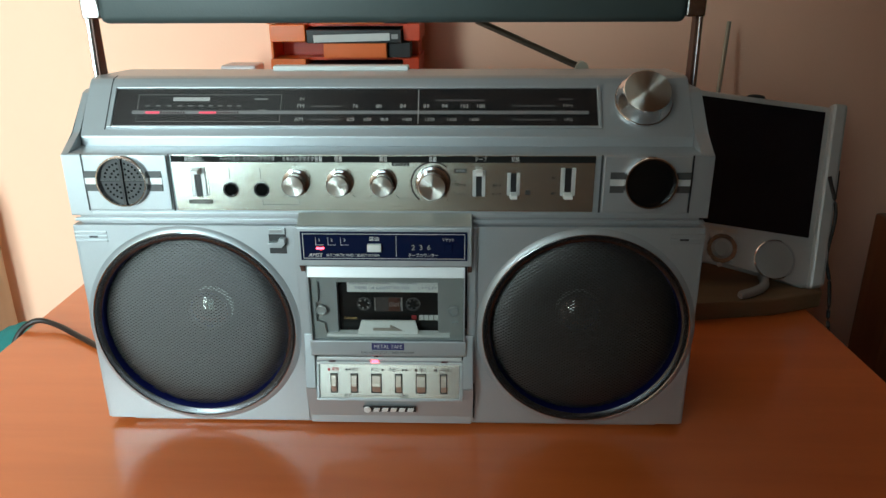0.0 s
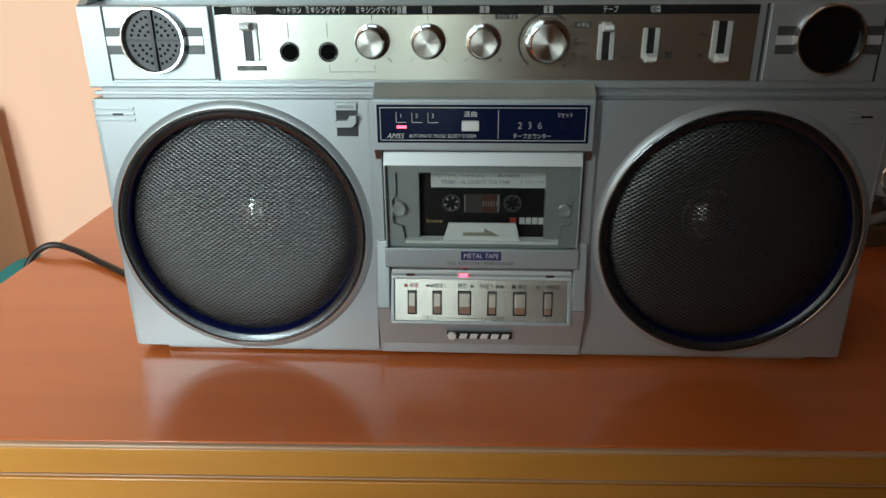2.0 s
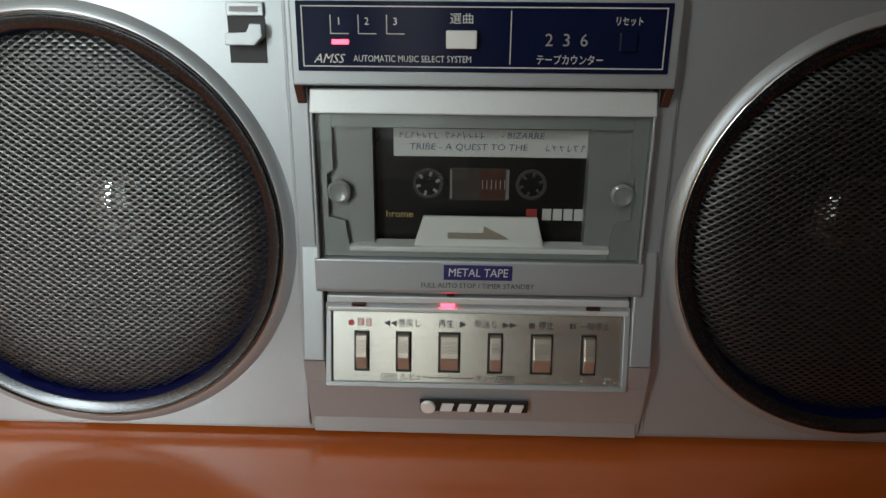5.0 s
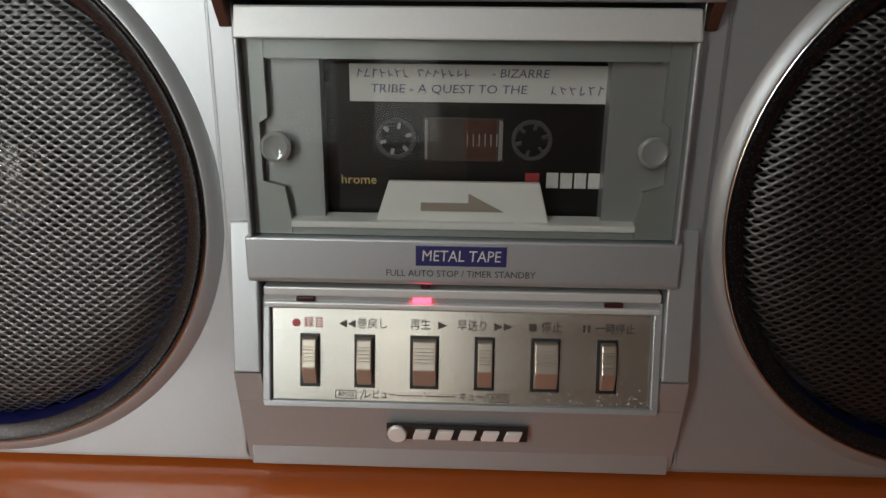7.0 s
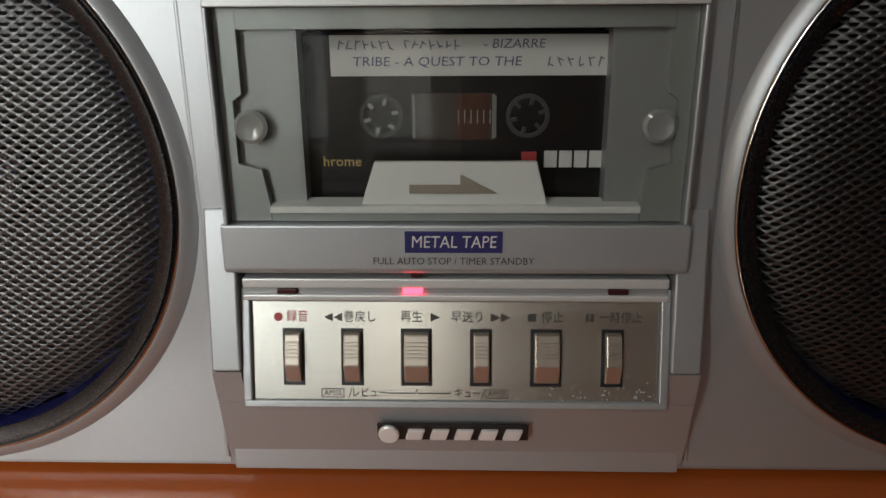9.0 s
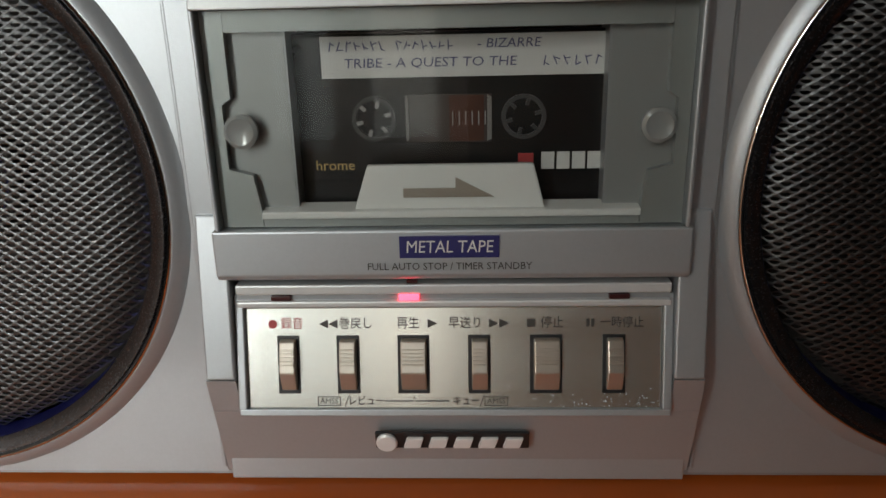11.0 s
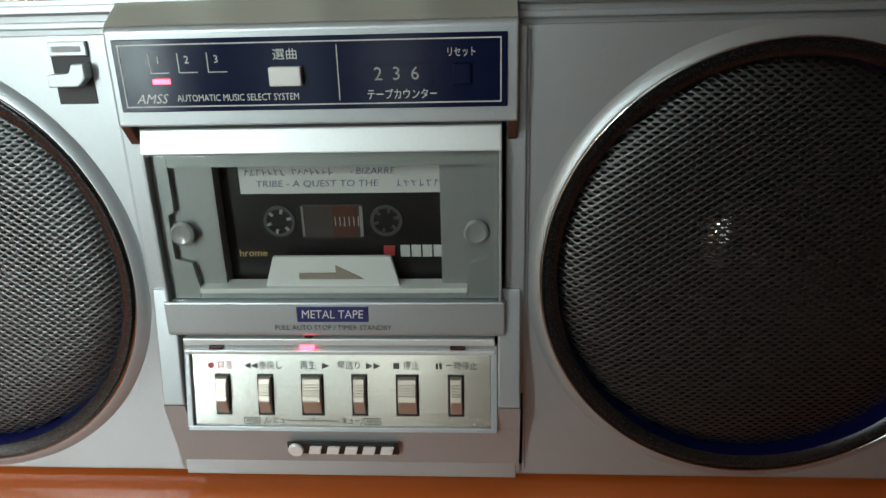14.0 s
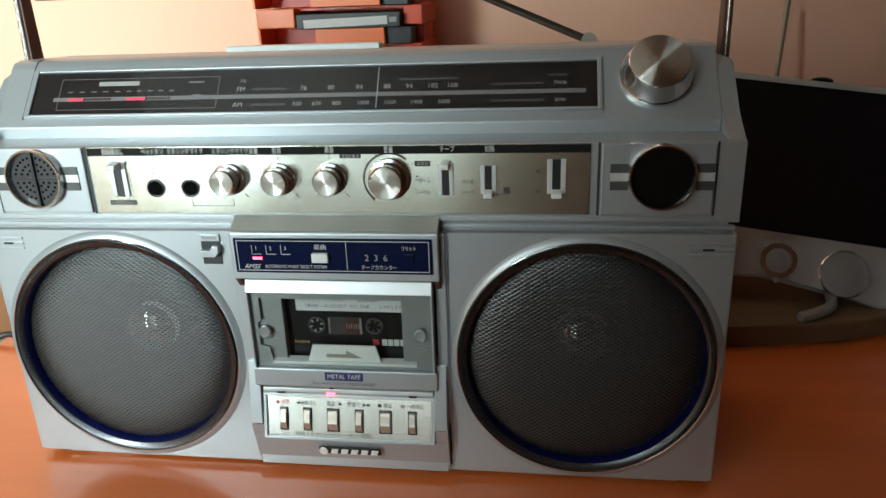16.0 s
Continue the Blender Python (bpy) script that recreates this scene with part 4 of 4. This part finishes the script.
part("lamp", box(-0.0124, -0.0094, -0.0026, 0.0, 0.0738, 0.0750), LED_DIM, lb)

# maker's badge as plain shapes
badge = new("badge")
badge.parent = radio
badge.matrix_local = pose(0, -0.0094, 0.0236, 13.0) @ Matrix.Diagonal((0.945, 1, 1, 1))
part("roundel", lathe([(0.0034, 0.0), (0.0034, -0.0012), (0.0030, -0.0016), (0.0, -0.0016)], (-0.0213, 0, 0), 28), BADGE, badge, "small round emblem", True)
part("shadow_strip", box(-0.0250, 0.0240, -0.0004, 0.0006, -0.0028, 0.0036, 0.0003), BLACK, badge)
for k in range(5):
    x = -0.0160 + 0.0079 * k
    part("badge_bar", prism([(x, -0.0020), (x + 0.0012, 0.0020), (x + 0.0066, 0.0020), (x + 0.0054, -0.0020)], -0.0014, 0.0, 0.0004, "y"), BADGE, badge, "plain silver block")

# ---- the cassette in the door ----
tape = thing("cassette_tape", (0, 0.0, 0.0915), "black audio cassette with a handwritten white label", "cassette")
CYY = 0.0040
part("shell", box(-0.0502, 0.0502, CYY, CYY + 0.0090, 0.0, 0.0500, 0.0010), SHELL, tape)
part("paper_label", box(-0.0345, 0.0470, CYY - 0.0004, CYY, 0.0382, 0.0492), LABEL, tape, "white paper label with two handwritten lines")
rng = random.Random(5)
for z, words in ((0.0466, (7, 7)), (0.0420, ())):
    x = -0.0318
    for n_ in words:
        for q in range(n_):
            if x > 0.0440:
                break
            h = rng.uniform(0.0010, 0.0014)
            part("ink_stroke", box(-0.00016, 0.00016, CYY - 0.0006, CYY - 0.0004, -h, h, m=pose(x, 0, z, 0, rng.uniform(-25, 25))), INK, tape)
            part("ink_stroke", box(-0.0007, 0.0007, CYY - 0.0006, CYY - 0.0004, -0.00015, 0.00015, m=pose(x + 0.0006, 0, z + rng.uniform(-0.001, 0.001), 0, rng.uniform(-30, 30))), INK, tape)
            x += 0.0023
        x += 0.0022
text("- BIZARRE", 0.0035, 0.0165, CYY - 0.0006, 0.0467, INK, tape, "handwriting", squeeze=1.1, shear=0.12)
text("TRIBE - A QUEST TO THE", 0.0036, -0.0048, CYY - 0.0006, 0.0420, INK, tape, "handwriting", squeeze=1.16, shear=0.08)
for q in range(6):
    part("ink_stroke", box(-0.00016, 0.00016, CYY - 0.0006, CYY - 0.0004, -0.0013, 0.0013, m=pose(0.0262 + 0.0028 * q, 0, 0.0420, 0, rng.uniform(-25, 25))), INK, tape)
    part("ink_stroke", box(-0.0007, 0.0007, CYY - 0.0006, CYY - 0.0004, -0.00015, 0.00015, m=pose(0.0268 + 0.0028 * q, 0, 0.0420 + rng.uniform(-0.001, 0.001), 0, rng.uniform(-30, 30))), INK, tape)
for x in (-0.0208, 0.0208):
    part("hub", lathe([(0.0062, 0.0), (0.0062, -0.0006), (0.0050, -0.0006), (0.0048, 0.003), (0.0, 0.003)], (x, CYY, 0.0270), 32), HUB, tape, "toothed reel hub", True)
    for q in range(6):
        part("tooth", box(-0.0005, 0.0005, CYY - 0.0008, CYY + 0.002, 0.0032, 0.0050, m=pose(x, 0, 0.0270, 0, 60 * q + 15)), GREY_PRINT if x < 0 else HUB, tape)
part("tape_window", box(-0.0122, 0.0122, CYY - 0.0003, CYY, 0.0202, 0.0335, 0.0002), TAPE, tape, "clear window onto brown tape")
part("tape_pack", box(0.0002, 0.0098, CYY - 0.00045, CYY - 0.0003, 0.0206, 0.0331), TAPE_BROWN, tape, "brown wound tape")
for x0, x1 in ((-0.0119, -0.0111), (0.0107, 0.0119)):
    part("window_edge", prism([(x0, 0.0205), (x0, 0.0332), (x1, 0.0326), (x1, 0.0211)], CYY - 0.0006, CYY - 0.0003, 0, "y"), HUB_PALE, tape)
for q in range(6):
    bar(0.0010 + 0.0018 * q, 0.0013 + 0.0018 * q, 0.0250, 0.0288, CYY - 0.0005, GREY_PRINT, tape)
part("emblem", box(0.0193, 0.0236, CYY - 0.0004, CYY, 0.0126, 0.0168), RED_PRINT, tape, "small red square emblem")
for k in range(4):
    part("maker_bar", box(0.0258 + 0.0043 * k, 0.0295 + 0.0043 * k, CYY - 0.0004, CYY, 0.0122, 0.0171, 0.0002), WHITE_PRINT, tape)
text("hrome", 0.0042, -0.0325, CYY - 0.0004, 0.0140, GOLD_PRINT, tape)

# ---- mains cable ----
pts = curve_points([(-0.24, 0.10, 0.006), (-0.30, 0.115, 0.004), (-0.36, 0.155, 0.0035), (-0.405, 0.182, 0.007), (-0.432, 0.186, 0.009), (-0.448, 0.172, -0.006), (-0.456, 0.150, -0.05), (-0.460, 0.14, -0.12), (-0.470, 0.14, -0.30), (-0.48, 0.15, -0.73)], 8)
tagged(part("mains_cable", tube(pts, 0.0032, 10), CABLE, None, "", True), "thin black mains cable lying over the table edge", "cable")

# ---- stack of cassette drawers ----
for i in range(9):
    st = thing("cassette_storage_box", (-0.087 + 0.0015 * math.sin(i * 2.1), 0.405, 0.0400 * i + 0.0075), "orange plastic cassette storage box in a tall stack", "storage box", "stack of cassette boxes")
    if i == 0:
        part("foot_plate", box(-0.084, 0.090, -0.050, 0.060, -0.0075, 0.0, 0.001), RED_PL, st)
    # lower tier, open at the left
    part("side_wall", box(-0.086, -0.083, -0.060, 0.060, 0.0002, 0.0192, 0.0005), ORANGE, st)
    part("back_web", box(-0.0828, 0.090, -0.012, 0.060, 0.0002, 0.0178, 0.0005), RED_PL, st)
    part("front_panel", box(-0.0225, 0.0540, -0.058, -0.0124, 0.0002, 0.0178, 0.0008), ORANGE, st, "bright orange front panel")
    part("dark_insert", box(0.0542, 0.0820, -0.050, -0.0124, 0.0002, 0.0176, 0.0005), BLACK, st)
    # upper tier with its cassette
    part("left_block", box(-0.0864, -0.0432, -0.060, 0.060, 0.0194, 0.0398, 0.0012), ORANGE, st)
    part("right_block", box(0.0735, 0.0940, -0.046, 0.060, 0.0194, 0.0398, 0.0012), RED_PL, st, "deep red end block")
    part("deck", box(-0.0430, 0.0733, 0.0502, 0.060, 0.0194, 0.0206, 0.0003), RED_PL, st)
    part("lid", box(-0.0430, 0.0733, -0.040, 0.060, 0.0366, 0.0398, 0.0005), RED_PL, st)
    case = part("cassette_case", box(-0.0420, 0.0722, -0.0600, 0.050, 0.0180, 0.0334, 0.0008), BLACK, st, "black cassette case with a white spine label")
    lab = pose(0, 0, 0, 0, -1.4)
    part("spine_label", box(-0.0330, 0.0590, -0.0606, -0.0598, 0.0196, 0.0282, m=lab), LABEL, case)
    part("maker_bar", box(0.0610, 0.0690, -0.0606, -0.0598, 0.0212, 0.0266, m=lab), GREY_PRINT, case)
box_ob = thing("small_box", (-0.225, 0.40, 0.0), "small bluish translucent plastic box", "box")
part("body", box(-0.022, 0.022, -0.02, 0.02, 0.0, 0.256, 0.003), HAZY, box_ob)
part("lid", box(-0.023, 0.023, -0.021, 0.021, 0.2565, 0.276, 0.003), HAZY, box_ob)

# ---- board and small television ----
slab = tagged(part("wooden_board", prism([(0.275, 0.215), (0.335, 0.222), (0.430, 0.236), (0.497, 0.262), (0.502, 0.285), (0.490, 0.400), (0.275, 0.400)], 0.0, 0.022, 0.003, "z"), BOARD), "worn brown wooden board lying on the table", "board")
tv = thing("portable_television", (0.3686, 0.2782, 0.0321), "silver portable television with a dark screen", "television")
tv.rotation_euler = (radians(-25.2), radians(6.9), radians(-7.0))
TB = 0.006
outer = [(-0.127, 0.030), (-0.118, 0.006), (-0.108, 0.004), (-0.060, 0.018), (0.0, 0.024), (0.056, 0.018), (0.104, 0.004), (0.116, 0.006), (0.126, 0.030), (0.126, 0.232), (-0.127, 0.232)]
part("body", prism(outer, 0.0, 0.032, 0.004, "y"), TV_SILVER, tv)
part("side_rail", prism([(0.112, 0.003), (0.130, 0.010), (0.130, 0.236), (0.112, 0.236)], -0.006, 0.030, 0.004, "y"), TV_SILVER, tv)
part("side_rail", prism([(-0.112, 0.003), (-0.131, 0.010), (-0.131, 0.236), (-0.112, 0.236)], -0.006, 0.030, 0.004, "y"), TV_SILVER, tv)
part("screen", box(-0.1085, 0.1060, -0.0015, 0.002, 0.066, 0.224, 0.001), SCREEN, tv, "dark switched-off screen")
for s2 in (-1, 1):
    spk = new("loudspeaker")
    spk.parent = tv
    spk.location = (-0.060 if s2 < 0 else 0.069, -0.0005, 0.033)
    part("rim", lathe([(0.0245, 0.0), (0.0245, -0.003), (0.0232, -0.0045), (0.0222, -0.003), (0.0222, 0.0)], n=48), CHROME, spk, "chrome rim", True)
    part("cover", lathe([(0.0222, -0.0015), (0.012, -0.0035), (0.0, -0.0042)], n=40), TV_GREY, spk, "", True)
pad = new("control_pad")
pad.parent = tv
pad.location = (0.006, -0.0005, 0.037)
part("ring", lathe([(0.0185, 0.0), (0.018, -0.002), (0.013, -0.002), (0.0125, 0.0)], n=40), CHROME_WORN, pad, "", True)
part("button", lathe([(0.0085, 0.0), (0.0085, -0.003), (0.006, -0.004), (0.0, -0.004)], n=28), TV_GREY, pad, "", True)
for q in range(8):
    a = q * math.pi / 4
    part("button", lathe([(0.0028, 0.0), (0.0028, -0.003), (0.0, -0.0034)], (0.0205 * math.cos(a), 0, 0.0205 * math.sin(a)), 12), TV_SILVER, pad)
part("sensor", box(-0.012, 0.022, -0.001, 0.001, 0.0580, 0.0630), KEYCAP, tv)
part("top_dent", lathe([(0.0, -0.0012), (0.011, -0.0012), (0.011, 0.0), (0.0, 0.0)], (0.024, 0.010, 0.2335), 28, m=pose(0, 0, 0, -90)), BLACK, tv)
bpy.context.view_layer.update()
leg = [tv.matrix_world.inverted() @ Vector(p) for p in curve_points([(0.434, 0.290, 0.0300), (0.427, 0.264, 0.0276), (0.409, 0.247, 0.0272), (0.388, 0.235, 0.0270)], 6)]
part("stand_leg", tube(leg, [0.0055] * (len(leg) - 1) + [0.004], 12), TV_GREY, tv, "bent grey foot", True)
part("aerial", tube([(-0.018, 0.03, 0.228), (-0.017, 0.03, 0.336)], 0.0028), ROD, tv, "thin telescopic aerial")
part("plug", box(0.130, 0.138, 0.012, 0.020, 0.120, 0.158, 0.002), BLACK, tv)
pts = curve_points([(0.507, 0.315, 0.150), (0.512, 0.295, 0.11), (0.503, 0.280, 0.06), (0.507, 0.27, 0.03), (0.500, 0.245, -0.005), (0.505, 0.24, -0.10), (0.56, 0.32, -0.70)], 8)
tagged(part("television_cable", tube(pts, 0.0022, 8), CABLE, None, "", True), "thin black cable hanging from the television", "cable")

# ---- furniture at the sides ----
post = thing("wooden_cabinet", (0.76, 0.40, FZ), "red-brown wooden cabinet standing beside the table", "cabinet")
part("post", box(-0.105, -0.070, -0.02, 0.06, 0.0, 0.80, 0.004), RED_WOOD, post)
part("side_panel", box(-0.0695, 0.12, -0.005, 0.055, 0.0, 0.79, 0.002), RED_WOOD, post)
for k in range(5):
    part("fluting", box(-0.060 + 0.03 * k, -0.045 + 0.03 * k, -0.012, -0.0052, 0.02, 0.78, 0.002), RED_WOOD, post)
part("knob", box(-0.09, -0.05, -0.015, 0.03, 0.8002, 0.845, 0.006), BLACK, post)
shelf = thing("pine_shelf", (-0.695, 0.42, FZ), "pale pine shelf unit standing beside the table", "shelf")
part("upright", box(0.02, 0.045, -0.06, 0.05, 0.0, 0.835, 0.003), PINE, shelf)
part("upright", box(-0.22, -0.195, -0.06, 0.05, 0.0, 0.835, 0.003), PINE, shelf)
for z in (0.1, 0.35, 0.60):
    part("board", box(-0.1945, 0.0195, -0.06, 0.05, z, z + 0.02, 0.002), PINE, shelf)
bag = bmesh.new()
bmesh.ops.create_icosphere(bag, subdivisions=4, radius=0.13)
for v in bag.verts:
    v.co.x *= 0.45
    v.co.y *= 0.6
    v.co.z = max(-0.1, min(0.09, v.co.z)) * 3.58
    v.co += v.co.normalized() * 0.012 * noise.noise(v.co * 14)
bmesh.ops.translate(bag, verts=bag.verts, vec=(-0.508, 0.275, FZ + 0.362))
tagged(part("fabric_bag", bag, TEAL, None, "", True), "crumpled teal fabric bag on the floor", "bag")
